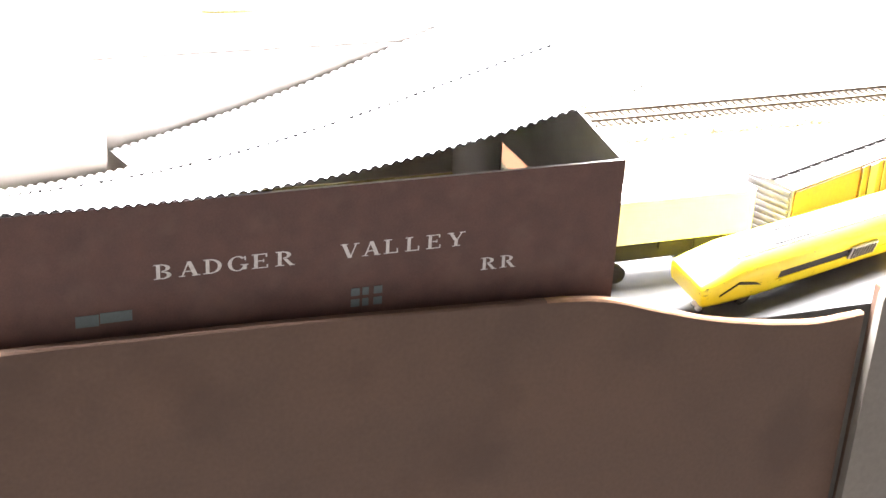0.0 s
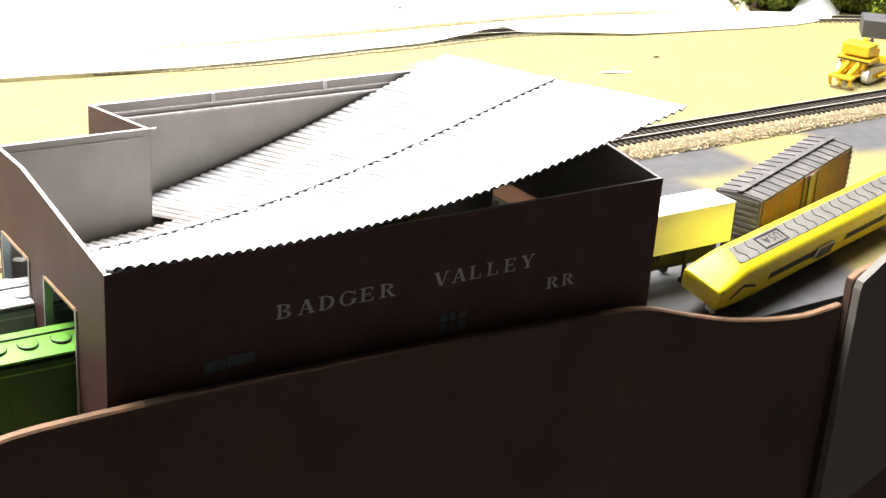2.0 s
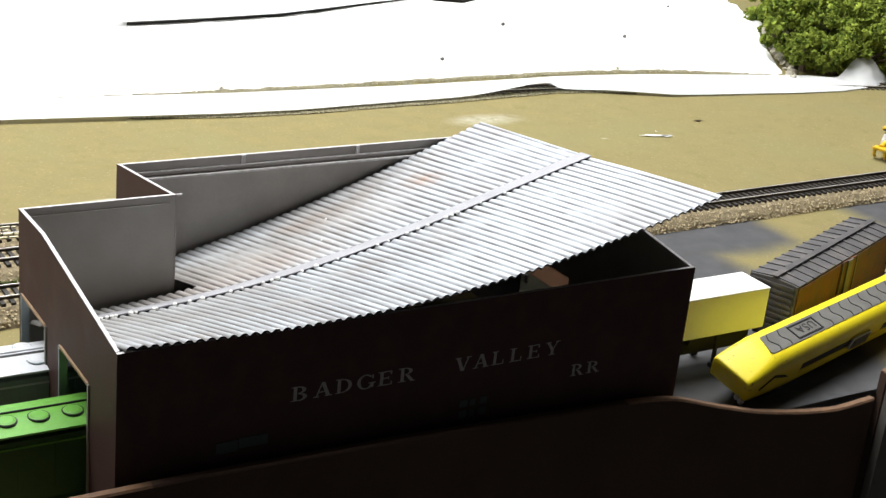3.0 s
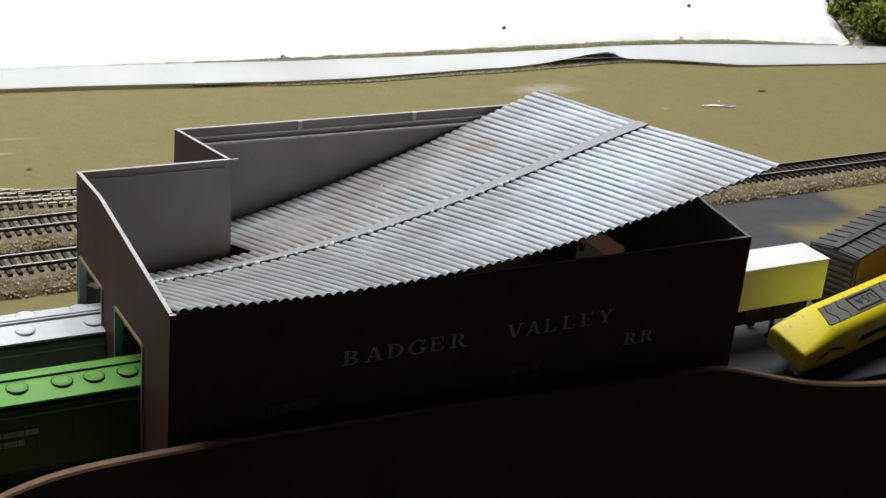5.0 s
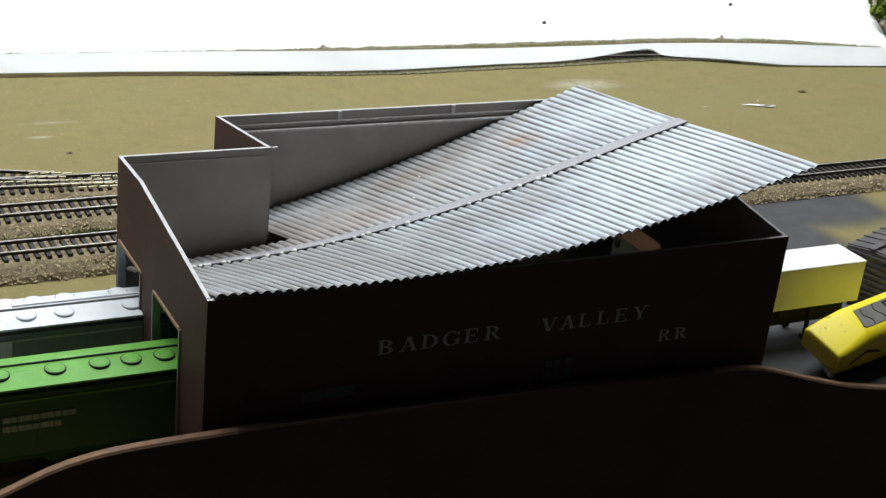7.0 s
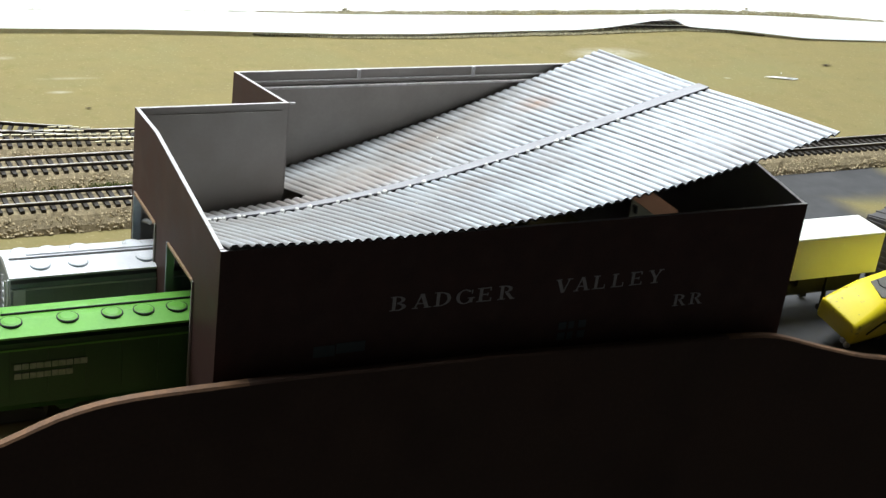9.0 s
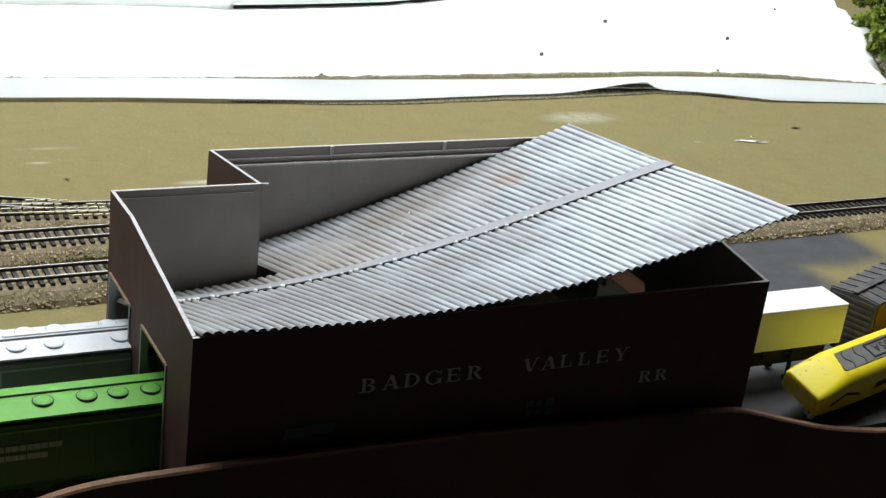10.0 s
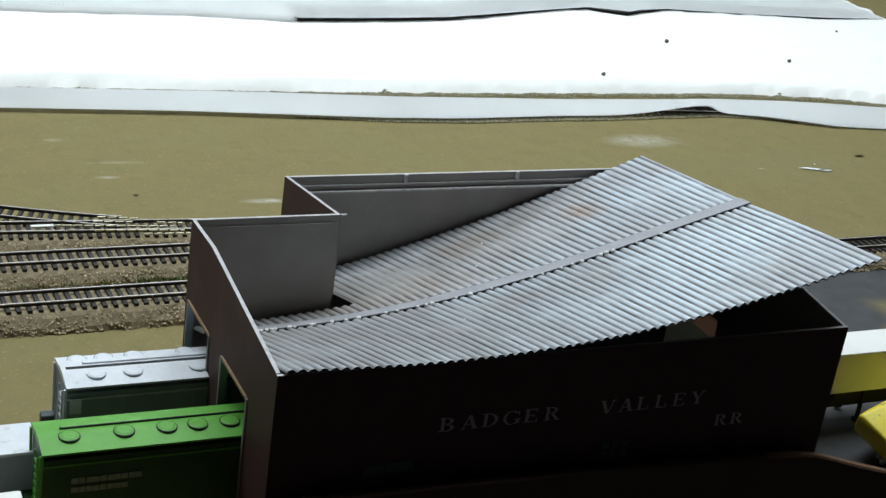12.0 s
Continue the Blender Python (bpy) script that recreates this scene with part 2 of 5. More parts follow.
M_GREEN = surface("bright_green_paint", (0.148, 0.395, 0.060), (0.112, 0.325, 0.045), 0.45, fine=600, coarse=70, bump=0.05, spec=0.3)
# Darker copy of the roof green; the sides' shade is in the colour.
M_GREENSHADE = surface("shaded_green_side", (0.024, 0.092, 0.016), (0.018, 0.068, 0.013), 0.5, fine=600, coarse=70, bump=0.05)
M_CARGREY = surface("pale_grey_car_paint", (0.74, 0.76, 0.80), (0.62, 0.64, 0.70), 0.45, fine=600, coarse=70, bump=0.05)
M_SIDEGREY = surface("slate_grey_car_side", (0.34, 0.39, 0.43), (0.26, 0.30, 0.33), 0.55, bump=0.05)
M_WHITE = surface("white_plastic", (0.87, 0.87, 0.85), (0.81, 0.81, 0.79), 0.4, bump=0.03)
M_YSIDE = surface("pale_yellow_trailer_side", (0.82, 0.85, 0.95), (0.77, 0.80, 0.89), 0.5, bump=0.03)
M_YELLOW = surface("glossy_yellow_paint", (0.84, 0.70, 0.02), (0.74, 0.60, 0.015), 0.42, fine=500, coarse=60, bump=0.05, amount=0.3)
M_DOZER = surface("construction_yellow", (0.75, 0.48, 0.02), (0.60, 0.37, 0.015), 0.4, bump=0.05)
M_DARKROOF = surface("dark_grey_ribbed_panel", (0.16, 0.155, 0.145), (0.11, 0.107, 0.10), 0.5, fine=900, coarse=120, bump=0.15)
M_CARROOF = surface("weathered_dark_roof", (0.100, 0.094, 0.097), (0.054, 0.052, 0.055), 0.55, fine=900, coarse=120, bump=0.15)
M_ORANGE = surface("weathered_orange_boxcar", (0.18, 0.062, 0.028), (0.065, 0.033, 0.022), 0.7, fine=700, coarse=80, bump=0.12, amount=0.4, stretch=(1, 1, 0.4))
M_RUBBER = surface("black_rubber", (0.02, 0.02, 0.02), (0.012, 0.012, 0.012), 0.8)
M_STEEL = surface("dark_steel", (0.16, 0.15, 0.14), (0.09, 0.08, 0.075), 0.45, metal=0.7)
M_RAIL = surface("nickel_rail", (0.74, 0.71, 0.68), (0.52, 0.48, 0.45), 0.35, metal=0.4, bump=0.03)
M_RAILWEB = surface("rusty_rail_side", (0.06, 0.045, 0.035), (0.035, 0.027, 0.022), 0.7)
M_TIE = surface("brown_black_tie", (0.035, 0.028, 0.023), (0.02, 0.016, 0.014), 0.75, island=0.5)
M_BALLAST = surface("tan_ballast", (0.62, 0.52, 0.34), (0.25, 0.195, 0.115), 0.9, fine=1500, coarse=300, bump=0.6, island=0.9)
M_BED = surface("ballast_bed", (0.32, 0.26, 0.155), (0.15, 0.12, 0.072), 0.95, fine=1200, coarse=250, bump=1.0, depth=0.001)
M_PAPER = surface("white_paper", (0.94, 0.95, 0.96), (0.90, 0.91, 0.92), 0.7, fine=300, coarse=12, bump=0.05)
M_PLASTER = surface("white_plaster_cloth", (0.93, 0.925, 0.91), (0.87, 0.865, 0.85), 0.9, fine=600, coarse=60, bump=0.4, depth=0.001)
M_PALEROCK = surface("pale_plaster_rock", (0.58, 0.54, 0.46), (0.24, 0.22, 0.15), 0.9, fine=900, coarse=180, bump=0.8, amount=0.4)
M_CRUMB = surface("crumbled_ground_cover", (0.34, 0.31, 0.20), (0.16, 0.145, 0.09), 0.95, fine=1200, coarse=250, bump=0.6, island=0.8)
M_CORK = surface("black_cork", (0.02, 0.017, 0.015), (0.01, 0.009, 0.008), 0.9, bump=0.5)
M_LEAF = surface("ground_foam_foliage", (0.28, 0.335, 0.055), (0.045, 0.078, 0.013), 0.95, fine=900, coarse=75, bump=1.0, island=0.9, spec=0.05, amount=0.6)
M_TRUNK = surface("twig_bark", (0.10, 0.07, 0.045), (0.05, 0.035, 0.025), 0.9)
M_BRASS = surface("pale_brass_rail", (0.84, 0.79, 0.56), (0.66, 0.60, 0.38), 0.4, metal=0.1)
M_PANEL = surface("grey_painted_panel", (0.15, 0.138, 0.125), (0.11, 0.10, 0.09), 0.75, fine=300, coarse=15)
M_ROOM = surface("room_wall_paint", (0.125, 0.117, 0.11), (0.10, 0.094, 0.09), 0.8, fine=60, coarse=4)
M_DIRT = surface("weeds_tuft", (0.14, 0.19, 0.05), (0.08, 0.10, 0.03), 0.9, island=0.6)
M_CHROME = surface("chrome_trim", (0.6, 0.6, 0.58), (0.4, 0.38, 0.36), 0.3, metal=0.9)
M_DECAL = surface("faded_side_lettering", (0.42, 0.44, 0.36), (0.18, 0.28, 0.14), 0.6, fine=1500, coarse=250)

add_blotches(M_YELLOW, 150, (0.16, 0.10, 0.03), 0.66, 0.72, 0.7, 8.0)
add_blotches(M_YELLOW, 420, (0.22, 0.15, 0.05), 0.66, 0.72, 0.6, 3.0)
add_blotches(M_YELLOW, 35, (0.62, 0.44, 0.02), 0.55, 0.7, 0.5, 1.0)
add_blotches(M_CARGREY, 120, (0.42, 0.40, 0.38), 0.62, 0.72, 0.5, 2.0)
add_blotches(M_GREEN, 60, (0.19, 0.48, 0.09), 0.55, 0.7, 0.5, 2.0)
add_blotches(M_ORANGE, 90, (0.055, 0.04, 0.034), 0.52, 0.66, 0.75, 4.0)
add_blotches(M_CARROOF, 60, (0.17, 0.15, 0.14), 0.52, 0.68, 0.6, 3.0)


def let_light_through(m, colour, share):
    """Thin card: part of the light that falls on its back comes out in front."""
    n, ln = m.node_tree.nodes, m.node_tree.links
    tr, mx = n.new("ShaderNodeBsdfTranslucent"), n.new("ShaderNodeMixShader")
    tr.inputs["Color"].default_value = rgb(colour)
    mx.inputs[0].default_value = share
    ln.new(n["Principled BSDF"].outputs[0], mx.inputs[1])
    ln.new(tr.outputs[0], mx.inputs[2])
    ln.new(mx.outputs[0], n["Material Output"].inputs["Surface"])


let_light_through(M_PAPER, (0.95, 0.95, 0.95), 0.12)
M_THINCARD = surface("thin_tan_card", (0.50, 0.35, 0.25), (0.40, 0.27, 0.19), 0.8)
let_light_through(M_THINCARD, (0.62, 0.46, 0.36), 0.6)
M_THINGREY = surface("thin_grey_card", (0.36, 0.35, 0.30), (0.26, 0.25, 0.22), 0.8)
let_light_through(M_THINGREY, (0.42, 0.42, 0.36), 0.5)


# ---- mesh helpers ----
def link(name, bm, mats, parent=None, label="", smooth=False):
    me = bpy.data.meshes.new(name)
    bmesh.ops.recalc_face_normals(bm, faces=bm.faces)
    if smooth:
        for f in bm.faces:
            f.smooth = True
    bm.to_mesh(me)
    bm.free()
    for m in (mats if isinstance(mats, (list, tuple)) else [mats]):
        me.materials.append(m)
    ob = new(name, me)
    if parent:
        ob.parent = parent
    if label:
        ob["label"] = label
    return ob


part = link


def thing(name, label, category, m=None, group="", kind=""):
    ob = new(name)
    ob.empty_display_size = 0.01
    if m is not None:
        ob.matrix_world = m
    return tagged(ob, label, category, group, kind)


def box(bm, x0, x1, y0, y1, z0, z1, bevel=0.0, mi=0):
    vs = [bm.verts.new((x, y, z)) for z in (z0, z1) for x, y in ((x0, y0), (x1, y0), (x1, y1), (x0, y1))]
    fs = [bm.faces.new([vs[i] for i in q]) for q in ((3, 2, 1, 0), (4, 5, 6, 7), (0, 1, 5, 4), (1, 2, 6, 5), (2, 3, 7, 6), (3, 0, 4, 7))]
    for f in fs:
        f.material_index = mi
    if bevel:
        bmesh.ops.bevel(bm, geom=list({e for f in fs for e in f.edges}), offset=bevel, segments=2, affect="EDGES", profile=0.5)
    return fs


def boxed(*a, **k):
    bm = bmesh.new()
    box(bm, *a, **k)
    return bm


def prism(bm, outline, axis, a, b, mi=0):
    """An outline of (u, v) swept from a to b along axis (0: x with y, z; 1: y with x, z; 2: z with x, y)."""
    def at(u, v, w):
        return ((w, u, v), (u, w, v), (u, v, w))[axis]
    lo, hi = [bm.verts.new(at(u, v, a)) for u, v in outline], [bm.verts.new(at(u, v, b)) for u, v in outline]
    n = len(outline)
    fs = [bm.faces.new(lo[::-1]), bm.faces.new(hi)]
    fs += [bm.faces.new((lo[i], lo[(i + 1) % n], hi[(i + 1) % n], hi[i])) for i in range(n)]
    for f in fs:
        f.material_index = mi
    return fs


def rod(bm, p, q, r, sides=6, mi=0, r2=None):
    p, q = Vector(p), Vector(q)
    t = (q - p).to_track_quat("Z", "Y").to_matrix()
    r2 = r if r2 is None else r2
    rings = [[bm.verts.new(c + t @ Vector((rad * math.cos(i * math.tau / sides), rad * math.sin(i * math.tau / sides), 0))) for i in range(sides)] for c, rad in ((p, r), (q, r2))]
    fs = [bm.faces.new(rings[0][::-1]), bm.faces.new(rings[1])]
    fs += [bm.faces.new((rings[0][i], rings[0][(i + 1) % sides], rings[1][(i + 1) % sides], rings[1][i])) for i in range(sides)]
    for f in fs:
        f.material_index = mi
    return fs


def lerp(table, x):
    xs, ys = zip(*table)
    return float(np.interp(x, xs, ys))


# ---- the room and the layout's base ----
def ground_height(x, y):
    return 0.0006 * noise.noise(Vector((x * 14, y * 14, 3.1)))


bm = bmesh.new()
NX, NY = 120, 84
GX0, GX1, GY0, GY1 = -1.3, 2.4, -0.0032, 2.2
gv = [[bm.verts.new((GX0 + (GX1 - GX0) * i / NX, GY0 + (GY1 - GY0) * j / NY, 0)) for j in range(NY + 1)] for i in range(NX + 1)]
for i in range(NX + 1):
    for j in range(NY + 1):
        v = gv[i][j]
        v.co.z = ground_height(v.co.x, v.co.y) - 0.0006
for i in range(NX):
    for j in range(NY):
        bm.faces.new((gv[i][j], gv[i + 1][j], gv[i + 1][j + 1], gv[i][j + 1]))
tagged(link("ground", bm, M_GROUND, smooth=True), "olive-tan painted layout ground with faint scuffs", "ground", kind="structure")

bm = bmesh.new()
box(bm, -2.6, 3.6, -2.6, 2.5, -1.05, -1.0)
tagged(link("floor", bm, M_ROOM), "plain dark room floor below the layout", "floor", kind="structure")
bm = bmesh.new()
box(bm, -2.6, 3.6, -2.6, 2.5, 1.95, 2.0)
tagged(link("ceiling", bm, M_ROOM), "plain room ceiling", "ceiling", kind="structure")
for nm, dims in (("wall_south", (-2.6, 3.6, -2.65, -2.6)), ("wall_west", (-2.65, -2.6, -2.6, 2.5)), ("wall_east", (3.6, 3.65, -2.6, 2.5))):
    bm = bmesh.new()
    box(bm, *dims, -1.0, 1.95)
    tagged(link(nm, bm, M_ROOM), "plain painted room wall", "wall", kind="structure")
bm = bmesh.new()
for a in ((-2.6, 3.6, -1.0, 0.88), (-2.6, 3.6, 1.82, 1.95), (-2.6, 0.03, 0.88, 1.82), (1.77, 3.6, 0.88, 1.82)):
    box(bm, a[0], a[1], 2.3, 2.36, a[2], a[3])
tagged(link("wall_north", bm, M_ROOM), "plain painted room wall with a window opening", "wall", kind="structure")

# fascia: painted hardboard with a wavy raw top edge
FASCIA = [(-0.60, -0.004), (-0.30, 0.002), (-0.20, 0.008), (-0.145, 0.0135), (-0.1135, 0.0215), (-0.092, 0.0275), (-0.080, 0.0340), (-0.068, 0.0378), (-0.0522, 0.0404), (-0.0428, 0.0415),
          (-0.0132, 0.0418), (0.03, 0.042), (0.15, 0.0395), (0.27, 0.0345), (0.309, 0.0323), (0.3262, 0.0298), (0.3529, 0.0202), (0.3902, 0.0088), (0.428, 0.0012), (0.4634, -0.0032), (0.4935, -0.0005)]


def board(name, table, y0, y1, floor_z, label, painted=(9, 9)):
    """A hardboard sheet that stands on edge; its raw top edge is a part of its own."""
    ob = thing(name, label, "fascia", kind="structure")
    xs = np.linspace(table[0][0], table[-1][0], 140)
    kernel = np.array([1, 3, 4, 3, 1]) / 12.0
    zs = np.interp(xs, *zip(*table))
    zs = np.convolve(np.pad(zs, 2, mode="edge"), kernel, "valid")
    bm, top = bmesh.new(), bmesh.new()
    prism(bm, [(table[0][0], floor_z)] + list(zip(xs, zs - 0.0012))[::1] + [(table[-1][0], floor_z)], 1, y0, y1)
    rows = []
    for k, (x, z) in enumerate(zip(xs, zs)):
        w = 0.00025 * noise.noise(Vector((x * 160, 5.0, 0)))
        rows.append([top.verts.new(p) for p in ((x, y0 - 0.0002, z - 0.0012), (x, y0 + 0.0006, z + w), (x, y1 - 0.0006, z + w * 0.5), (x, y1 + 0.0002, z - 0.0012))])
    for a, b in zip(rows, rows[1:]):
        for k in range(4):
            top.faces.new((a[k], a[(k + 1) % 4], b[(k + 1) % 4], b[k]))
    top.faces.new(rows[0])
    top.faces.new(rows[-1][::-1])
    for f in top.faces:
        x = f.calc_center_median().x
        # Brown inside this span: the shed's shade, put into the edge colour.
        f.material_index = 1 if painted[0] + 0.006 * noise.noise(Vector((x * 300, 0, 0))) < x < painted[1] else 0
    part("painted_face", bm, M_FASCIA, ob)
    part("raw_edge", top, [M_RAWEDGE, M_FASCIA], ob, "raw tan hardboard edge")
    return ob


board("fascia_board", FASCIA, -0.0125, -0.0075, -0.6, "dark brown painted hardboard fascia with wavy raw top edge", (0.012, 0.292))
board("fascia_end", [(0.5045, 0.0120), (0.508, 0.0165), (0.520, 0.0187), (0.56, 0.024), (0.9, 0.026)], -0.0090, -0.0035, -0.6, "brown painted fascia board beside a grey panel")
bm = bmesh.new()
prism(bm, [(0.4950, -0.25), (0.4975, 0.0120), (0.4990, 0.0173), (0.5231, 0.0329), (0.60, 0.06), (0.66, 0.06), (0.66, -0.09), (0.5685, -0.1338), (0.5222, -0.1541), (0.508, -0.25)], 1, -0.022, -0.016)
tagged(link("side_panel", bm, M_PANEL), "grey-brown painted board leaning against the fascia", "panel")

# ---- the shed ----
EAVE, DEEP, SHORT, STEP, LONG, TH = 0.1045, 0.2434, 0.1541, 0.0857, 0.333, 0.002
shed = thing("engine_shed", "roofless dark brown model engine shed with grey inner walls", "building")


def wall(name, outline, axis, a, b, outer_low):
    """outer_low: whether the outer face is the one at a. Outer face brown, inner grey, rims pale."""
    bm = bmesh.new()
    fs = prism(bm, outline, axis, a, b)
    fs[0].material_index, fs[1].material_index = (0, 1) if outer_low else (1, 0)
    for f in fs[2:]:
        f.material_index = 2 if f.calc_center_median().z > 0.07 else 0
    return part(name, bm, [M_BROWN, M_GREY, M_EDGE], shed)


DOOR = 0.0715
wall("near_wall", [(0, 0), (LONG, 0), (LONG, EAVE), (0, EAVE)], 1, 0, TH, True)
wall("end_wall", [(0.0021, 0), (0.037, 0), (0.037, DOOR), (0.083, DOOR), (0.083, 0), (0.1048, 0), (0.1048, DOOR), (0.149, DOOR), (0.149, 0), (0.152, 0), (0.152, 0.1176), (0.1136, 0.1187), (0.0021, EAVE + 0.0003)], 0, 0, TH, True)
wall("recess_wall", [(0, 0), (STEP - 0.0001, 0), (STEP - 0.0001, 0.1176), (0, 0.1176)], 1, SHORT - TH + 0.0001, SHORT, False)
wall("return_wall", [(SHORT + 0.0002, 0), (DEEP - TH, 0), (DEEP - TH, 0.1057), (SHORT + 0.0002, 0.1174), (SHORT - TH, 0.1178), (SHORT - TH, 0)][:4], 0, STEP - TH, STEP, True)
wall("back_wall", [(STEP - TH, 0), (LONG, 0), (LONG, 0.1054), (STEP - TH, 0.1054)], 1, DEEP - TH, DEEP, False)
wall("far_end_wall", [(0.0021, 0), (0.108, 0), (0.108, 0.0542), (0.1595, 0.0542), (0.1595, 0), (DEEP - TH - 0.0001, 0), (DEEP - TH - 0.0001, 0.1054), (0.1217, 0.1187), (0.0021, EAVE - 0.0002)], 0, LONG - TH, LONG, False)
# added thin cards closing the far doorway: tan for dim light, grey for shade
part("door_glow_card", boxed(LONG - 0.0012, LONG - 0.0006, 0.1081, 0.1594, 0.0402, 0.0541), M_THINCARD, shed, "added thin tan card giving the doorway a dim glow")
part("door_glow_card", boxed(LONG - 0.0012, LONG - 0.0006, 0.1081, 0.1594, 0.0, 0.0400), M_THINGREY, shed, "added thin greyish card for the doorway's shaded lower part")
part("door_knob", boxed(LONG - 0.0034, LONG - 0.0013, 0.1500, 0.1545, 0.0330, 0.0385, 0.0008), M_EDGE, shed, "small pale square fitting")
# stiffening strips along the tops of the inner faces
part("inner_ledge", boxed(STEP + 0.0004, LONG - 0.003, DEEP - TH - 0.0032, DEEP - TH - 0.0001, 0.0946, 0.0960, 0.0002), M_EDGE, shed, "pale styrene strip")
part("inner_ledge", boxed(STEP + 0.0004, LONG - 0.003, DEEP - TH - 0.0012, DEEP - TH - 0.0001, 0.0988, 0.0997, 0.0002), M_EDGE, shed, "pale styrene strip")
part("inner_ledge", boxed(0.0024, STEP - 0.004, SHORT - TH - 0.0010, SHORT - TH - 0.0001, 0.1128, 0.1133), M_GREY, shed)
for x in (0.164, 0.2452):
    part("inner_post", boxed(x, x + 0.0022, DEEP - TH - 0.0018, DEEP - TH - 0.0001, 0.0997, 0.1056, 0.0002), M_EDGE, shed)
part("corner_post", boxed(STEP + 0.0001, STEP + 0.0010, SHORT - TH + 0.0003, SHORT - 0.0002, 0.002, 0.1174), M_GREY, shed)
part("eave_clip", boxed(STEP + 0.0001, STEP + 0.0040, SHORT - 0.0014, SHORT, 0.1164, 0.1174), M_EDGE, shed)
for y0, y1 in ((0.037, 0.083), (0.1048, 0.149)):
    part("door_jamb", boxed(-0.0008, 0.0034, y0 - 0.0001, y0 + 0.0016, 0.0, DOOR), M_GREY, shed)
    part("door_jamb", boxed(-0.0008, 0.0034, y1 - 0.0016, y1 + 0.0001, 0.0, DOOR), M_SIDEGREY, shed)
    part("lintel", boxed(-0.0010, 0.0030, y0 + 0.0017, y1 - 0.0017, DOOR - 0.0008, DOOR + 0.0006), M_TAN, shed, "thin tan lintel strip")


def arc_band(cx, cy, ro, ri, a0, a1, n=14):
    """Quads of a bowl between two ellipses ro and ri."""
    out = []
    an = np.linspace(radians(a0), radians(a1), n)
    for p, q in zip(an, an[1:]):
        out.append([(cx + r[0] * math.cos(a), cy + r[1] * math.sin(a)) for r, a in ((ro, p), (ro, q), (ri, q), (ri, p))])
    return out


def bar(x0, y0, x1, y1):
    return [(x0, y0), (x1, y0), (x1, y1), (x0, y1)]


def slant(xa, ya, xb, yb, w):
    return [(xa - w / 2, ya), (xa + w / 2, ya), (xb + w / 2, yb), (xb - w / 2, yb)]


STEM = [bar(0.12, 0, 0.30, 1), bar(0.0, 0, 0.42, 0.06), bar(0.0, 0.94, 0.42, 1)]
GLYPHS = {
    "B": STEM + arc_band(0.36, 0.745, (0.40, 0.255), (0.20, 0.19), -90, 90) + arc_band(0.36, 0.27, (0.46, 0.27), (0.25, 0.205), -90, 90),
    "D": STEM + arc_band(0.34, 0.5, (0.54, 0.5), (0.35, 0.43), -90, 90, 18),
    "R": STEM + arc_band(0.36, 0.745, (0.40, 0.255), (0.20, 0.19), -90, 90) + [slant(0.78, 0, 0.46, 0.50, 0.20), bar(0.66, 0, 0.94, 0.06)],
    "E": STEM + [bar(0.3, 0, 0.78, 0.07), bar(0.3, 0.93, 0.74, 1), bar(0.3, 0.48, 0.58, 0.55), bar(0.72, 0, 0.79, 0.26), bar(0.68, 0.76, 0.75, 1), bar(0.55, 0.40, 0.60, 0.63)],
    "L": STEM + [bar(0.3, 0, 0.76, 0.07), bar(0.70, 0, 0.77, 0.32)],
    "A": [slant(0.16, 0, 0.47, 1, 0.08), slant(0.80, 0, 0.49, 1, 0.21), bar(0.27, 0.30, 0.68, 0.37), bar(0.0, 0, 0.32, 0.06), bar(0.62, 0, 1.0, 0.06)],
    "V": [slant(0.50, 0, 0.18, 1, 0.21), slant(0.53, 0, 0.84, 1, 0.08), bar(0.0, 0.94, 0.38, 1), bar(0.68, 0.94, 1.0, 1)],
    "Y": [bar(0.41, 0, 0.59, 0.46), slant(0.48, 0.42, 0.18, 1, 0.20), slant(0.53, 0.42, 0.82, 1, 0.08), bar(0.28, 0, 0.72, 0.06), bar(0.0, 0.94, 0.38, 1), bar(0.66, 0.94, 1.0, 1)],
    "G": arc_band(0.47, 0.5, (0.46, 0.51), (0.28, 0.44), 40, 330, 26) + [bar(0.72, 0.08, 0.90, 0.42), bar(0.60, 0.38, 1.0, 0.44), bar(0.80, 0.70, 0.87, 0.98)],
}


def lettering(name, text, x0, x1, z0, z1, y, mat, parent):
    """Serif capitals, each letter a part of its own, evenly spaced between x0 and x1."""
    pitch = (x1 - x0) / (len(text) - 0.13)
    for k, ch in enumerate(text):
        bm = bmesh.new()
        for q, face in enumerate(GLYPHS[ch]):
            bm.faces.new([bm.verts.new((x0 + k * pitch + u * pitch * 0.87, y - 0.00002 * q, z0 + v * (z1 - z0))) for u, v in face])
        part(name, bm, mat, parent)


lettering("letter", "BADGER", 0.0866, 0.1562, 0.0652, 0.0730, -0.0004, M_LETTER, shed)
lettering("letter", "VALLEY", 0.1789, 0.2452, 0.0655, 0.0733, -0.0004, M_LETTER, shed)
lettering("letter", "RR", 0.2548, 0.2748, 0.0500, 0.0570, -0.0004, M_LETTER, shed)
for x0, x1, z0, z1 in [(0.1850 + 0.0060 * k, 0.1895 + 0.0060 * k - 0.0012 * (k == 1), z, z + 0.0042) for k in range(3) for z in (0.0375, 0.0437)] + [(0.0490, 0.0600, 0.0440, 0.0500), (0.0606, 0.0757, 0.0450, 0.0505)]:
    part("decal", boxed(x0, x1, -0.0005, -0.0001, z0, z1), M_TEAL, shed, "dull illegible teal decal")

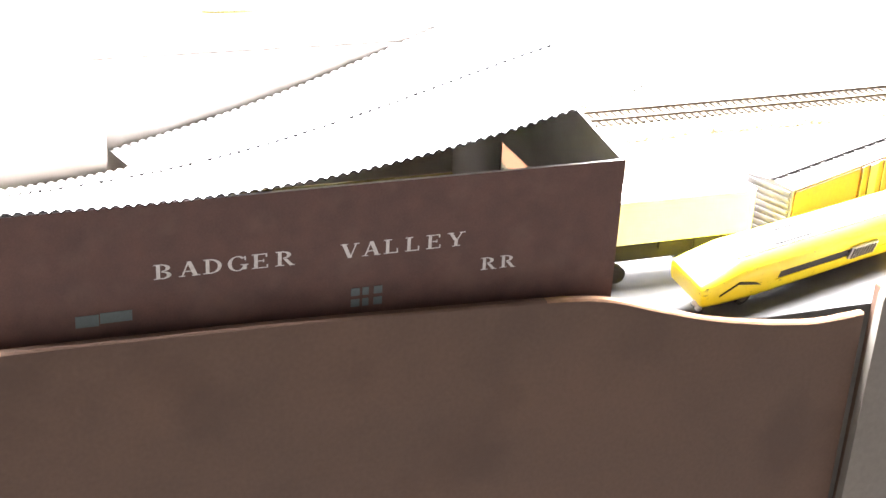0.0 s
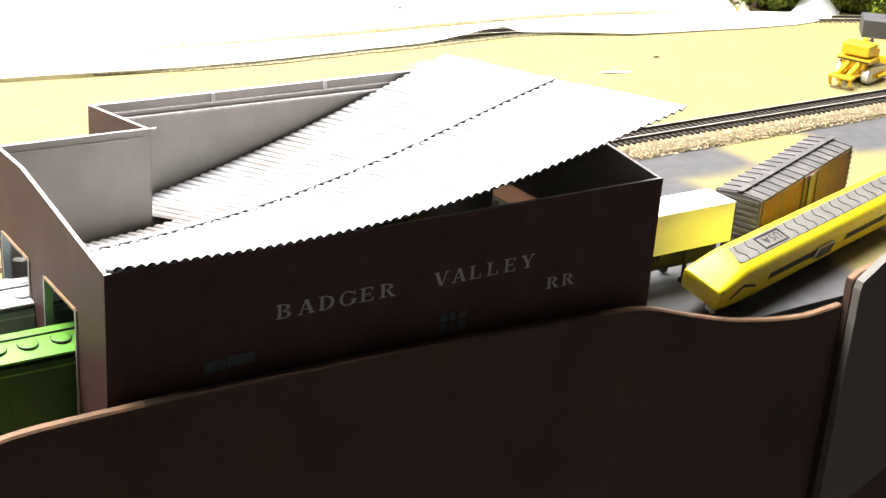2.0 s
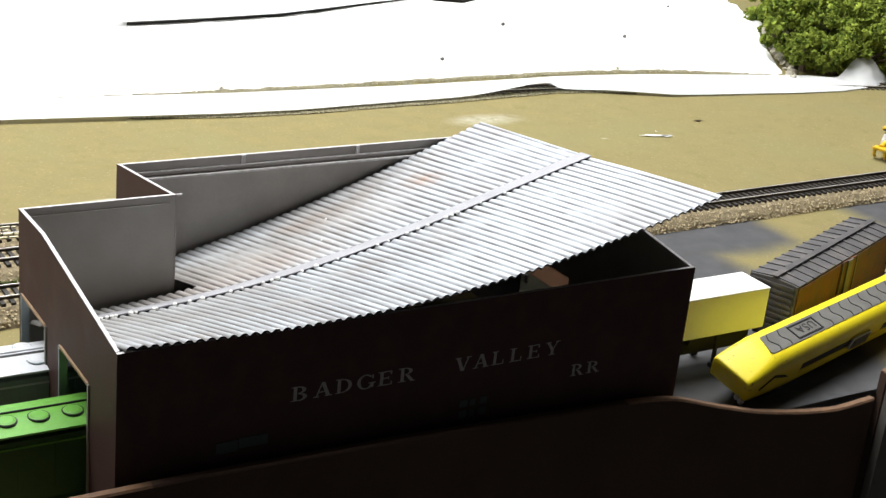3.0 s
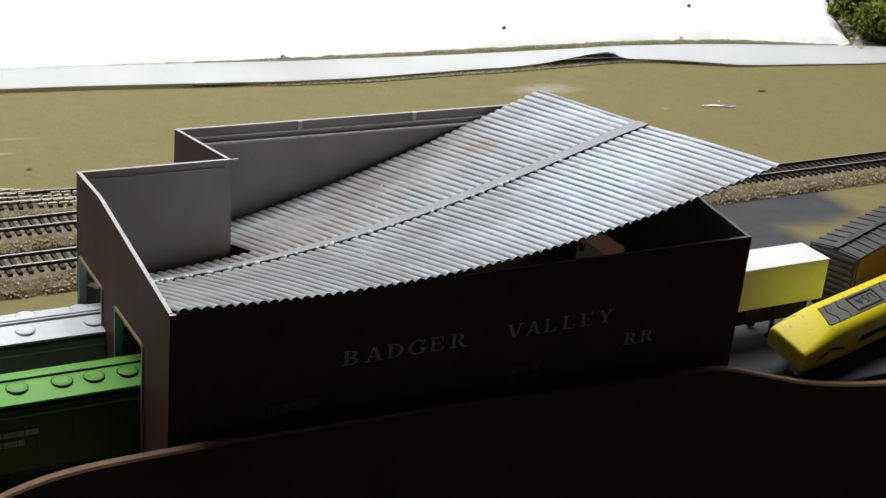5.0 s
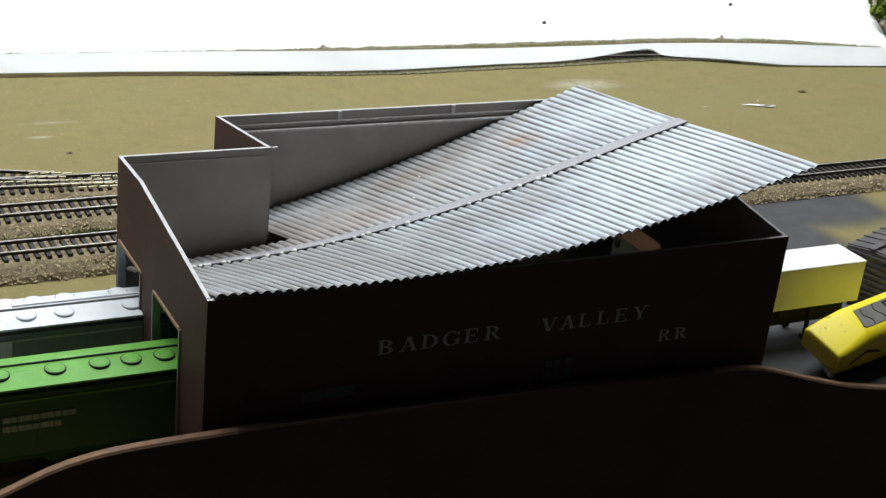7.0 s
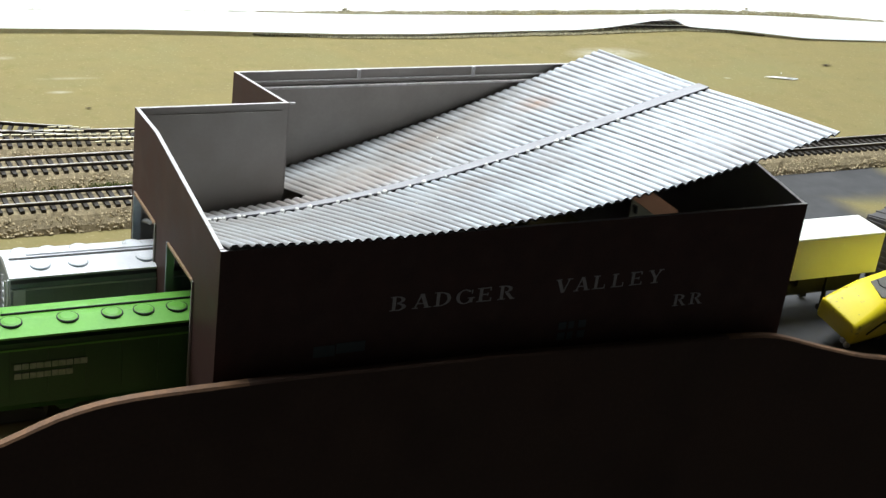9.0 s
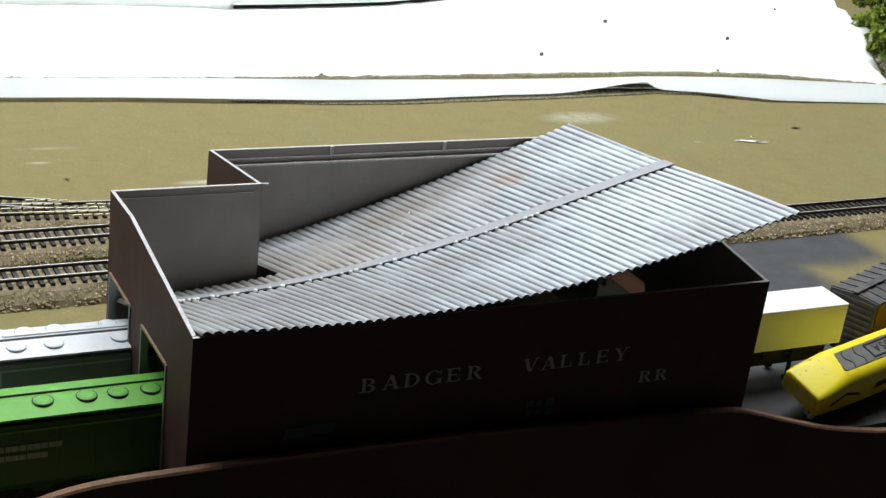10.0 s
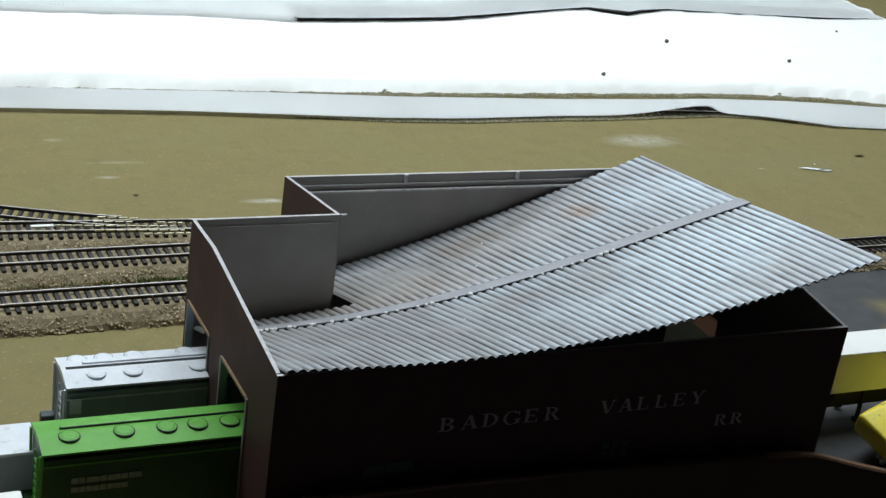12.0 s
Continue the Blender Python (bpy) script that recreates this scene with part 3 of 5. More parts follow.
# ---- the loose, sagging corrugated roof ----
NEAR = [(0, 0.1085), (0.04, 0.1072), (0.08, 0.1066), (0.124, 0.1070), (0.155, 0.1092), (0.187, 0.1140), (0.2206, 0.1195), (0.255, 0.1260), (0.29, 0.1336), (0.326, 0.1430), (0.3375, 0.1465)]
MID = [(0.0, 0.0652), (0.03, 0.0660), (0.068, 0.0675), (0.118, 0.0732), (0.17, 0.0828), (0.2056, 0.0916), (0.2424, 0.1012), (0.28, 0.1125), (0.319, 0.1246), (0.337, 0.1290)]
FAR = [(0.0, 0.022), (0.06, 0.030), (0.112, 0.0395), (0.1335, 0.0455), (0.172, 0.0560), (0.211, 0.0675), (0.2516, 0.0820), (0.293, 0.0970), (0.3226, 0.1075), (0.336, 0.1140)]
Y_NEAR, Y_MID, Y_FAR, X_END = -0.003, 0.1155, 0.238, 0.3405
POLY = [np.polyfit(*zip(*t), 4) for t in (NEAR, MID, FAR)]


def roof_z(x, y):
    a, b, c = (float(np.polyval(p, x)) for p in POLY)
    if y < Y_MID:
        s = (y - Y_NEAR) / (Y_MID - Y_NEAR)
        return a + (b - a) * s + 0.0006 * math.sin(math.pi * s)
    s = (y - Y_MID) / (Y_FAR - Y_MID)
    return b + (c - b) * s


def fold(x):
    """Corrugation profile: broad rounded crests and tighter grooves."""
    a = math.tau * x / PITCH
    return math.cos(a) - 0.20 * math.cos(2 * a)


def corrugated(name, x0, x1, y0, y1, parent, label="", lift=0.0, wave=AMP, tuck=1):
    bm = bmesh.new()
    nx, ny = int((x1 - x0) / PITCH * 14), 10
    sheets = []
    for off in (0.0, -0.0009):
        sheets.append([[bm.verts.new((x0 + (x1 - x0) * i / nx, y0 + (y1 - y0) * j / ny,
                                      roof_z(x0 + (x1 - x0) * i / nx, y0 + (y1 - y0) * j / ny) + lift + off
                                      + wave * fold(x0 + (x1 - x0) * i / nx))) for j in range(ny + 1)] for i in range(nx + 1)])
    up, lo = sheets
    for i in range(nx):
        for j in range(ny):
            bm.faces.new((up[i][j], up[i + 1][j], up[i + 1][j + 1], up[i][j + 1]))
            bm.faces.new((lo[i][j + 1], lo[i + 1][j + 1], lo[i + 1][j], lo[i][j]))
        for j, r in ((0, 1), (ny, -1)):
            # Cut ends are black: the eave's shade is put into their colour.
            own = [bm.verts.new(v.co) for v in (up[i][j], lo[i][j], lo[i + 1][j], up[i + 1][j])[::r]]
            bm.faces.new(own).material_index = tuck if j == 0 else 1
    for j in range(ny):
        bm.faces.new((up[0][j + 1], lo[0][j + 1], lo[0][j], up[0][j]))
        bm.faces.new((up[nx][j], lo[nx][j], lo[nx][j + 1], up[nx][j + 1]))
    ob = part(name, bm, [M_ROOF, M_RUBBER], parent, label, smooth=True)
    for f in ob.data.polygons:
        if f.material_index == 1:
            f.use_smooth = False
    return ob


roof = thing("corrugated_roof", "warped grey corrugated metal roof sagging into the shed", "roof")
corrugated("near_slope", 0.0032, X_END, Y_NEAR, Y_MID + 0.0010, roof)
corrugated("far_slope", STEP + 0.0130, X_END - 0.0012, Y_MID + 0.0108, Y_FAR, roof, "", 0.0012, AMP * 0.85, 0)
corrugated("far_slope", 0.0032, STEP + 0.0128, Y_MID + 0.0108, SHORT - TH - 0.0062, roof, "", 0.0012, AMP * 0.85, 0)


def strip_along(name, y0, y1, lift, thick, mat, label, x0=0.0035, x1=X_END + 0.0005):
    bm = bmesh.new()
    xs = np.linspace(x0, x1, 60)
    rows = [[bm.verts.new((x, y, roof_z(x, y) + lift + dz)) for y, dz in ((y0, 0), (y1, 0), (y1, thick), (y0, thick))] for x in xs]
    for a, b in zip(rows, rows[1:]):
        for k in range(4):
            bm.faces.new((a[k], a[(k + 1) % 4], b[(k + 1) % 4], b[k]))
    bm.faces.new(rows[0])
    bm.faces.new(rows[-1][::-1])
    return part(name, bm, mat, roof, label)


strip_along("ridge_strip", Y_MID - 0.0002, Y_MID + 0.0107, 0.0008, 0.0007, M_CAP, "flat dull grey ridge strip")
# The second, solid black strip imitates the dark hollow between crests and ridge.
strip_along("ridge_shade", Y_MID + 0.0002, Y_MID + 0.0014, -0.0014, 0.0021, M_BLACK, "black strip standing in for shade under the ridge strip", 0.0040, X_END - 0.0005)
rng = random.Random(4)
bm = bmesh.new()
for i in range(34):
    x = 0.02 + 0.26 * rng.random() ** 1.8
    y = Y_MID - 0.0015 + 0.001 * rng.random()
    z = roof_z(x, y) + 0.0011
    bmesh.ops.create_icosphere(bm, subdivisions=1, radius=0.0009 + 0.0008 * rng.random(), matrix=Matrix.Translation((x, y, z)))
for x, y in ((0.182, 0.16), (0.203, 0.196), (0.13, 0.07)):
    bmesh.ops.create_icosphere(bm, subdivisions=1, radius=0.0009, matrix=Matrix.Translation((x, y, roof_z(x, y) + 0.0007)))
part("glue_spots", bm, M_WHITE, roof, "dried white glue spots")["kind"] = "stuff"


# ---- rolling stock ----
def wheelset(parent, x, y, z=0.0):
    for s in (-1, 1):
        bm = bmesh.new()
        rod(bm, (x, y + s * 0.0070, z + 0.0052), (x, y + s * 0.0092, z + 0.0052), 0.0052, 16)
        part("wheel", bm, M_STEEL, parent)


def truck(parent, x, y, z=0.0):
    bm = bmesh.new()
    for s in (-1, 1):
        prism(bm, [(x - 0.014, z + 0.003), (x - 0.011, z + 0.002), (x + 0.011, z + 0.002), (x + 0.014, z + 0.003), (x + 0.012, z + 0.0075), (x + 0.005, z + 0.009), (x - 0.005, z + 0.009), (x - 0.012, z + 0.0075)], 1, y + s * 0.0115 - 0.001, y + s * 0.0115 + 0.001)
    box(bm, x - 0.003, x + 0.003, y - 0.0105, y + 0.0105, z + 0.0045, z + 0.0095)
    part("truck", bm, M_RUBBER, parent)
    for dx in (-0.0098, 0.0098):
        wheelset(parent, x + dx, y, z)


def hatch(bm, x, y, z, r):
    rod(bm, (x, y, z), (x, y, z + 0.0008), r, 18)
    rod(bm, (x, y, z + 0.0008), (x, y, z + 0.0012), r * 0.92, 18, r2=r * 0.7)


def hopper(label, x0, x1, y0, y1, top, roof_mat, side_mat, hatches, rib_step):
    yc = (y0 + y1) / 2
    ob = thing("covered_hopper", label, "rail car", group="hopper cars in the shed doors")
    bm = bmesh.new()
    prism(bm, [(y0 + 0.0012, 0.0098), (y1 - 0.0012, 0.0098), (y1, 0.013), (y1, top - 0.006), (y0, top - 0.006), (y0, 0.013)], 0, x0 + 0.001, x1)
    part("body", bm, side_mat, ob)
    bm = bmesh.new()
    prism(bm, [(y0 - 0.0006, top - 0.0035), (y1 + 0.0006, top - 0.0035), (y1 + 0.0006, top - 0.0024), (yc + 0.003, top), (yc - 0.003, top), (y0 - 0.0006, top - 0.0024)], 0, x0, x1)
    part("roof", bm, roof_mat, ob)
    bm = bmesh.new()
    box(bm, x0 + 0.0005, x1, y0 - 0.0005, y0 + 0.0002, top - 0.0098, top - 0.0088)
    part("side_sill", bm, roof_mat, ob)
    bm = bmesh.new()
    box(bm, x0 + 0.012, x1, yc + 0.0030, yc + 0.0064, top - 0.0006, top + 0.0008)
    part("running_board", bm, roof_mat, ob, "raised roof walkway")
    for hx, hy in hatches:
        bm = bmesh.new()
        seat = top - 0.19 * max(abs(hy - yc) - 0.003, 0)
        hatch(bm, hx, hy, seat - 0.0004, 0.0047)
        h = part("roof_hatch", bm, roof_mat, ob)
        # Dark ring around the lid imitates the shadow at its foot.
        bm2 = bmesh.new()
        rod(bm2, (hx, hy, seat - 0.0020), (hx, hy, seat + 0.0002), 0.0053, 18)
        part("hatch_shade", bm2, M_BLACK if roof_mat is M_GREEN else M_SIDEGREY, h, "dark ring standing in for hatch shadow")
    x = x0 + 0.012
    while x < x1:
        part("side_rib", boxed(x, x + 0.0009, y0 - 0.0005, y0 + 0.0003, 0.018, top - 0.010), side_mat, ob)
        x += rib_step
    # end frame with ladder
    for y in (y0 + 0.0012, y1 - 0.0012):
        part("corner_post", boxed(x0 - 0.0008, x0 + 0.0006, y - 0.0008, y + 0.0008, 0.014, top - 0.004), roof_mat, ob)
    for k in range(7):
        z = 0.018 + k * 0.0042
        part("rung", boxed(x0 - 0.0022, x0 - 0.0014, y0 + 0.001, y0 + 0.0085, z, z + 0.0006), roof_mat, ob)
    for y in (y0 + 0.0008, y0 + 0.0086):
        part("ladder_rail", boxed(x0 - 0.0024, x0 - 0.0014, y - 0.0003, y + 0.0003, 0.016, top - 0.004), roof_mat, ob)
    part("end_platform", boxed(x0 - 0.004, x0 + 0.001, y0 + 0.002, y1 - 0.002, 0.0115, 0.0135), side_mat, ob)
    bm = bmesh.new()
    box(bm, x0 - 0.010, x0 - 0.003, yc - 0.0012, yc + 0.0012, 0.0085, 0.0110, 0.0003)
    box(bm, x0 - 0.0125, x0 - 0.0095, yc - 0.0020, yc + 0.0012, 0.0080, 0.0115, 0.0004)
    part("coupler", bm, M_RUBBER, ob)
    for x in (x0 + 0.02, x0 + 0.065):
        bm = bmesh.new()
        prism(bm, [(x + 0.008, 0.014), (x + 0.03, 0.014), (x + 0.022, 0.006), (x + 0.016, 0.006)], 1, y0 + 0.003, y1 - 0.003)
        part("hopper_bay", bm, side_mat, ob)
    truck(ob, x0 + 0.016, yc)
    truck(ob, x1 - 0.016, yc)
    return ob


green = hopper("bright green covered hopper car half inside the shed door", -0.097, 0.055, 0.0405, 0.0705, 0.0518, M_GREEN, M_GREENSHADE,
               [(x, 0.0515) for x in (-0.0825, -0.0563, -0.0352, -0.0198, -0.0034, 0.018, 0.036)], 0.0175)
for z, x0, n in ((0.0320, -0.083, 10), (0.0270, -0.083, 8)):
    for k in range(n):
        part("lettering_bar", boxed(x0 + k * 0.0034 + 0.0002 * (k % 3), x0 + k * 0.0034 + 0.0032, 0.0399, 0.0404, z, z + 0.0030), M_DECAL, green, "faded illegible pale bars")
part("roof_line", boxed(-0.086, 0.055, 0.0578, 0.0585, 0.0519, 0.0527), M_BLACK, green)
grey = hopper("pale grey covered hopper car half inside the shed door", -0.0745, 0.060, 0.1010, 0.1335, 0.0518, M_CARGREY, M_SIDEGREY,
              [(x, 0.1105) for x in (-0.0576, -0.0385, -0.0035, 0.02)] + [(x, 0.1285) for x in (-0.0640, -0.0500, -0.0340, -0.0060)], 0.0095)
part("end_window", boxed(-0.0725, -0.0668, 0.0996, 0.1009, 0.0345, 0.0430), M_YSIDE, grey, "small pale tan placard")
part("brake_gear", boxed(-0.086, -0.079, 0.104, 0.110, 0.0245, 0.0325, 0.001), M_TEAL, grey, "dull teal brake housing")
part("roof_channel", boxed(-0.072, 0.060, 0.1160, 0.1186, 0.0510, 0.0519), M_RUBBER, grey, "dark channel along the roof")

# partly seen stock past the hoppers' ends
flat = thing("gondola_car", "low pale grey open car behind the green hopper", "rail car")
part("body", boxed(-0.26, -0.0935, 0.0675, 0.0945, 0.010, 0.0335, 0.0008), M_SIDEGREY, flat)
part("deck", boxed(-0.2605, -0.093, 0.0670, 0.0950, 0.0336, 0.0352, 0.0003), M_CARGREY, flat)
truck(flat, -0.11, 0.081)
truck(flat, -0.24, 0.081)
crate = thing("white_tank_car", "white rounded tank body at the layout's front", "rail car")
bm = bmesh.new()
prism(bm, [(0.026 + 0.012 * math.cos(a), 0.0240 + 0.0150 * math.sin(a)) for a in np.linspace(0, math.tau, 25)[:-1]], 0, -0.24, -0.1085)
part("tank", bm, M_WHITE, crate, smooth=False)
part("frame", boxed(-0.24, -0.107, 0.016, 0.036, 0.0, 0.0098), M_RUBBER, crate)

# semi-trailer
tr = thing("semi_trailer", "white-topped pale yellow semi-trailer parked on asphalt", "trailer")
TX0, TX1, TY0, TY1, TZ0, TZ1 = 0.345, 0.4530, 0.0545, 0.0815, 0.0255, 0.0535
part("body", boxed(TX0, TX1, TY0, TY1, TZ0, TZ1 - 0.0006, 0.0005), M_YSIDE, tr)
part("roof", boxed(TX0 - 0.0002, TX1 + 0.0002, TY0 - 0.0002, TY1 + 0.0002, TZ1 - 0.0005, TZ1, 0.0002), M_WHITE, tr, "white roof")
for y in (TY0 + 0.004, TY1 - 0.004):
    bm = bmesh.new()
    box(bm, 0.4170, 0.4190, y - 0.001, y + 0.001, 0.004, TZ0)
    box(bm, 0.4155, 0.4205, y - 0.002, y + 0.002, 0.0008, 0.004, 0.0004)
    part("landing_leg", bm, M_RUBBER, tr)
for x in (0.3525, 0.3655):
    for y in (TY0 + 0.003, TY1 - 0.003):
        bm = bmesh.new()
        rod(bm, (x, y - 0.0025, 0.0064), (x, y + 0.0025, 0.0064), 0.0056, 18)
        w = part("wheel", bm, M_RUBBER, tr)
part("chassis", boxed(TX0 + 0.002, TX1 - 0.004, TY0 + 0.008, TY1 - 0.008, 0.011, TZ0 - 0.0001), M_RUBBER, tr)
part("bracket", boxed(0.392, 0.402, TY0 + 0.001, TY0 + 0.004, 0.0205, 0.0254), M_RUBBER, tr)

# boxcar, standing askew
bx = thing("boxcar", "weathered orange boxcar with dark ribbed roof and ends", "rail car", pose(0.4809, 0.0572, 0.0008, rz=21.4))
BL, BW, BH = 0.169, 0.034, 0.0475
bm = bmesh.new()
prism(bm, [(0, 0.011), (BW, 0.011), (BW, BH), (BW / 2, BH + 0.0018), (0, BH)], 0, 0, BL)
body = part("body", bm, M_CARROOF, bx)
for x0, x1 in ((0.0015, 0.071), (0.098, BL - 0.0015)):
    part("side_panel", boxed(x0, x1, -0.0008, -0.0001, 0.012, BH - 0.0015), M_ORANGE, bx, "rust-stained orange side")
    part("side_panel", boxed(x0, x1, BW + 0.0001, BW + 0.0008, 0.012, BH - 0.0015), M_ORANGE, bx, "rust-stained orange side")
part("door", boxed(0.0715, 0.0975, -0.0014, -0.0001, 0.0115, BH - 0.001), M_ORANGE, bx, "sliding door with dark frames")
part("door_post", boxed(0.0800, 0.0885, -0.0026, -0.0015, 0.0115, BH - 0.001), M_CARROOF, bx, "wide dark grey door post")
for x in (0.0715, 0.0960):
    part("door_bar", boxed(x, x + 0.0012, -0.0022, -0.0015, 0.0115, BH - 0.001), M_CARROOF, bx)
for k in range(15):
    x = 0.0015 + k * (BL - 0.004) / 14
    for s in (0, 1):
        bm = bmesh.new()
        y0, y1 = (-0.0006, BW / 2 - 0.002) if s == 0 else (BW + 0.0006, BW / 2 + 0.002)
        za, zb = BH - 0.0002, BH + 0.0016
        prism(bm, [(y0, za), (y1, zb), (y1, zb + 0.0008), (y0, za + 0.0008)], 0, x, x + 0.0022)
        part("roof_rib", bm, M_CARROOF, bx)
part("roof_walk", boxed(-0.001, BL + 0.001, BW / 2 - 0.0022, BW / 2 + 0.0022, BH + 0.0030, BH + 0.0036), M_CARROOF, bx)
for k in range(9):
    part("walk_post", boxed(0.004 + k * 0.02, 0.0056 + k * 0.02, BW / 2 - 0.002, BW / 2 + 0.002, BH + 0.0012, BH + 0.0032), M_CARROOF, bx)
for k in range(8):
    z = 0.015 + k * 0.0042
    for x0, x1 in ((-0.0012, -0.0001), (BL + 0.0001, BL + 0.0012)):
        part("end_rib", boxed(x0, x1, 0.002, BW - 0.002, z, z + 0.0016), M_CARROOF, bx)
for k in range(8):
    z = 0.014 + k * 0.0042
    part("grab_iron", boxed(BL - 0.006, BL - 0.001, -0.0018, -0.0012, z, z + 0.0007), M_BLACK, bx)
for x in (0.0235, BL - 0.0235):
    truck(bx, x, BW / 2)
for x in (-0.006, BL + 0.001):
    part("coupler", boxed(x, x + 0.005, BW / 2 - 0.0015, BW / 2 + 0.0015, 0.008, 0.0115, 0.0004), M_RUBBER, bx)

# yellow toy bus, leaning a little towards the layout's edge
yl = thing("toy_bus", "worn yellow toy bus with dark ribbed roof panel", "toy vehicle", pose(0.3790, 0.0138, 0.0042, rx=18.0, rz=15.4))
YL, YW, YH = 0.27, 0.0150, 0.0348


def section(u):
    """Half width, floor, roof height of the body at u from the nose."""
    s = min(u / 0.033, 1.0)
    return YW * (0.93 + 0.07 * min(u / 0.014, 1) ** 0.6), 0.0065 + 0.0035 * max(0, 1 - u / 0.045), 0.0252 + (YH - 0.0252) * s


bm = bmesh.new()
rings = []
for u, grow in ((0.0022, 0.92), (0.0027, 0.97), (0.0040, 1), (0.007, 1), (0.011, 1), (0.016, 1), (0.024, 1), (0.033, 1), (0.06, 1), (0.1, 1), (0.15, 1), (0.2, 1), (YL, 1)):
    w, z0, z1 = section(max(u, 0))
    zc = (z0 + z1) / 2
    w, z0, z1 = w * grow, zc - (zc - z0) * grow, zc + (z1 - zc) * grow
    rr = 0.0030 + 0.0055 * min(u / 0.035, 1)
    pts = [(-w * 0.95, z0), (-w, z0 + 0.003), (-w, z1 - rr * 1.3)]
    pts += [(-w + rr - rr * math.cos(a), z1 - rr + rr * math.sin(a)) for a in np.linspace(0.25, math.pi / 2, 6)]
    pts += [(-p, q) for p, q in pts[::-1]]
    lean = 0.42 * max(0.0, 1 - max(u, 0) / 0.06)
    rings.append([bm.verts.new((u + lean * (0.0240 - min(q, 0.0240)), p, q)) for p, q in pts])
for a, b in zip(rings, rings[1:]):
    for i in range(len(a)):
        bm.faces.new((a[i], a[(i + 1) % len(a)], b[(i + 1) % len(b)], b[i]))
bm.faces.new(rings[0])
bm.faces.new(rings[-1][::-1])
part("body", bm, M_YELLOW, yl, smooth=True)
PW, P0 = 0.0071, 0.0345
bm = bmesh.new()
prism(bm, [(P0 + 0.001, PW), (P0 - 0.0035, -PW + 0.0015), (P0 - 0.002, -PW), (YL - 0.004, -PW), (YL - 0.004, PW), (P0 + 0.004, PW)], 2, YH - 0.0010, YH + 0.0004)
part("roof_panel", bm, M_DARKROOF, yl, "dark grey ribbed roof panel")
for k in range(17):
    u = 0.0405 + k * 0.0128
    if 0.064 < u < 0.092:
        continue
    bm = bmesh.new()
    st = PW * 2 * 0.97 / 10
    for i in range(10):
        v0, v1 = -PW * 0.97 + i * st, -PW * 0.97 + (i + 1) * st
        o0, o1 = 0.0017 * math.sin(i * 0.72), 0.0017 * math.sin((i + 1) * 0.72)
        vs = [bm.verts.new((u + o + d, v, YH + z)) for o, v in ((o0, v0), (o1, v1)) for d, z in ((0, 0.0003), (0.0008, 0.0003), (0.0008, 0.0007), (0, 0.0007))]
        for q in ((0, 1, 5, 4), (1, 2, 6, 5), (2, 3, 7, 6), (3, 0, 4, 7)):
            bm.faces.new([vs[j] for j in q])
    part("roof_rib", bm, M_BLACK, yl)
for u in (0.0640, 0.0928):
    part("panel_bar", boxed(u, u + 0.0010, -0.0046, 0.0045, YH + 0.0004, YH + 0.0010), M_BLACK, yl)
for v in (-0.0056, 0.0046):
    part("panel_bar", boxed(0.064, 0.094, v, v + 0.0009, YH + 0.0004, YH + 0.0010), M_BLACK, yl)
def raised_text(name, text, length, height, m, mat, parent):
    cu = bpy.data.curves.new(name, "FONT")
    cu.body, cu.size, cu.space_character = text, 1.0, 1.15
    tmp = bpy.data.objects.new(name, cu)
    scene.collection.objects.link(tmp)
    me = bpy.data.meshes.new_from_object(tmp.evaluated_get(bpy.context.evaluated_depsgraph_get()))
    bpy.data.objects.remove(tmp)
    co = np.array([v.co[:] for v in me.vertices])
    lo, hi = co.min(0), co.max(0)
    for v in me.vertices:
        v.co = m @ Vector(((v.co.x - lo[0]) / (hi[0] - lo[0]) * length, (v.co.y - lo[1]) / (hi[1] - lo[1]) * height, 0))
    me.materials.append(mat)
    ob = new(name, me)
    ob.parent = parent
    return ob


raised_text("roof_lettering", "USA", 0.020, 0.0060, pose(0.0900, 0.0032, YH + 0.0007, rz=180), M_BLACK, yl)
part("side_window", boxed(0.066, 0.135, -YW - 0.0002, -YW + 0.0006, 0.0165, 0.0218), M_BLACK, yl, "long dark window strip")
part("side_window", boxed(0.172, 0.235, -YW - 0.0002, -YW + 0.0006, 0.0165, 0.0218), M_BLACK, yl, "long dark window strip")
part("window_ledge", boxed(0.064, 0.240, -YW - 0.0006, -YW + 0.0004, 0.0153, 0.0162), M_YELLOW, yl)
vent = part("side_vent", boxed(0.126, 0.150, -YW - 0.0022, -YW - 0.0003, 0.0150, 0.0240, 0.0005), M_CHROME, yl, "silver ribbed vent box")
for k in range(8):
    part("vent_slat", boxed(0.1275 + k * 0.0027, 0.1289 + k * 0.0027, -YW - 0.0028, -YW - 0.0023, 0.0155, 0.0235), M_STEEL, vent)
for pts in ([(0.018, 0.0165), (0.031, 0.0226), (0.031, 0.0238), (0.018, 0.0174)], [(0.031, 0.0222), (0.052, 0.0160), (0.047, 0.0190), (0.031, 0.0240)]):
    bm = bmesh.new()
    prism(bm, pts, 1, -YW - 0.0007, -YW + 0.0012)
    part("headlight_trim", bm, M_BLACK, yl, "dark angular trim line")
bm = bmesh.new()
prism(bm, [(0.019, 0.0160), (0.031, 0.0220), (0.047, 0.0172), (0.030, 0.0145)], 1, -YW - 0.0002, -YW + 0.0010)
part("headlight", bm, M_YELLOW, yl)
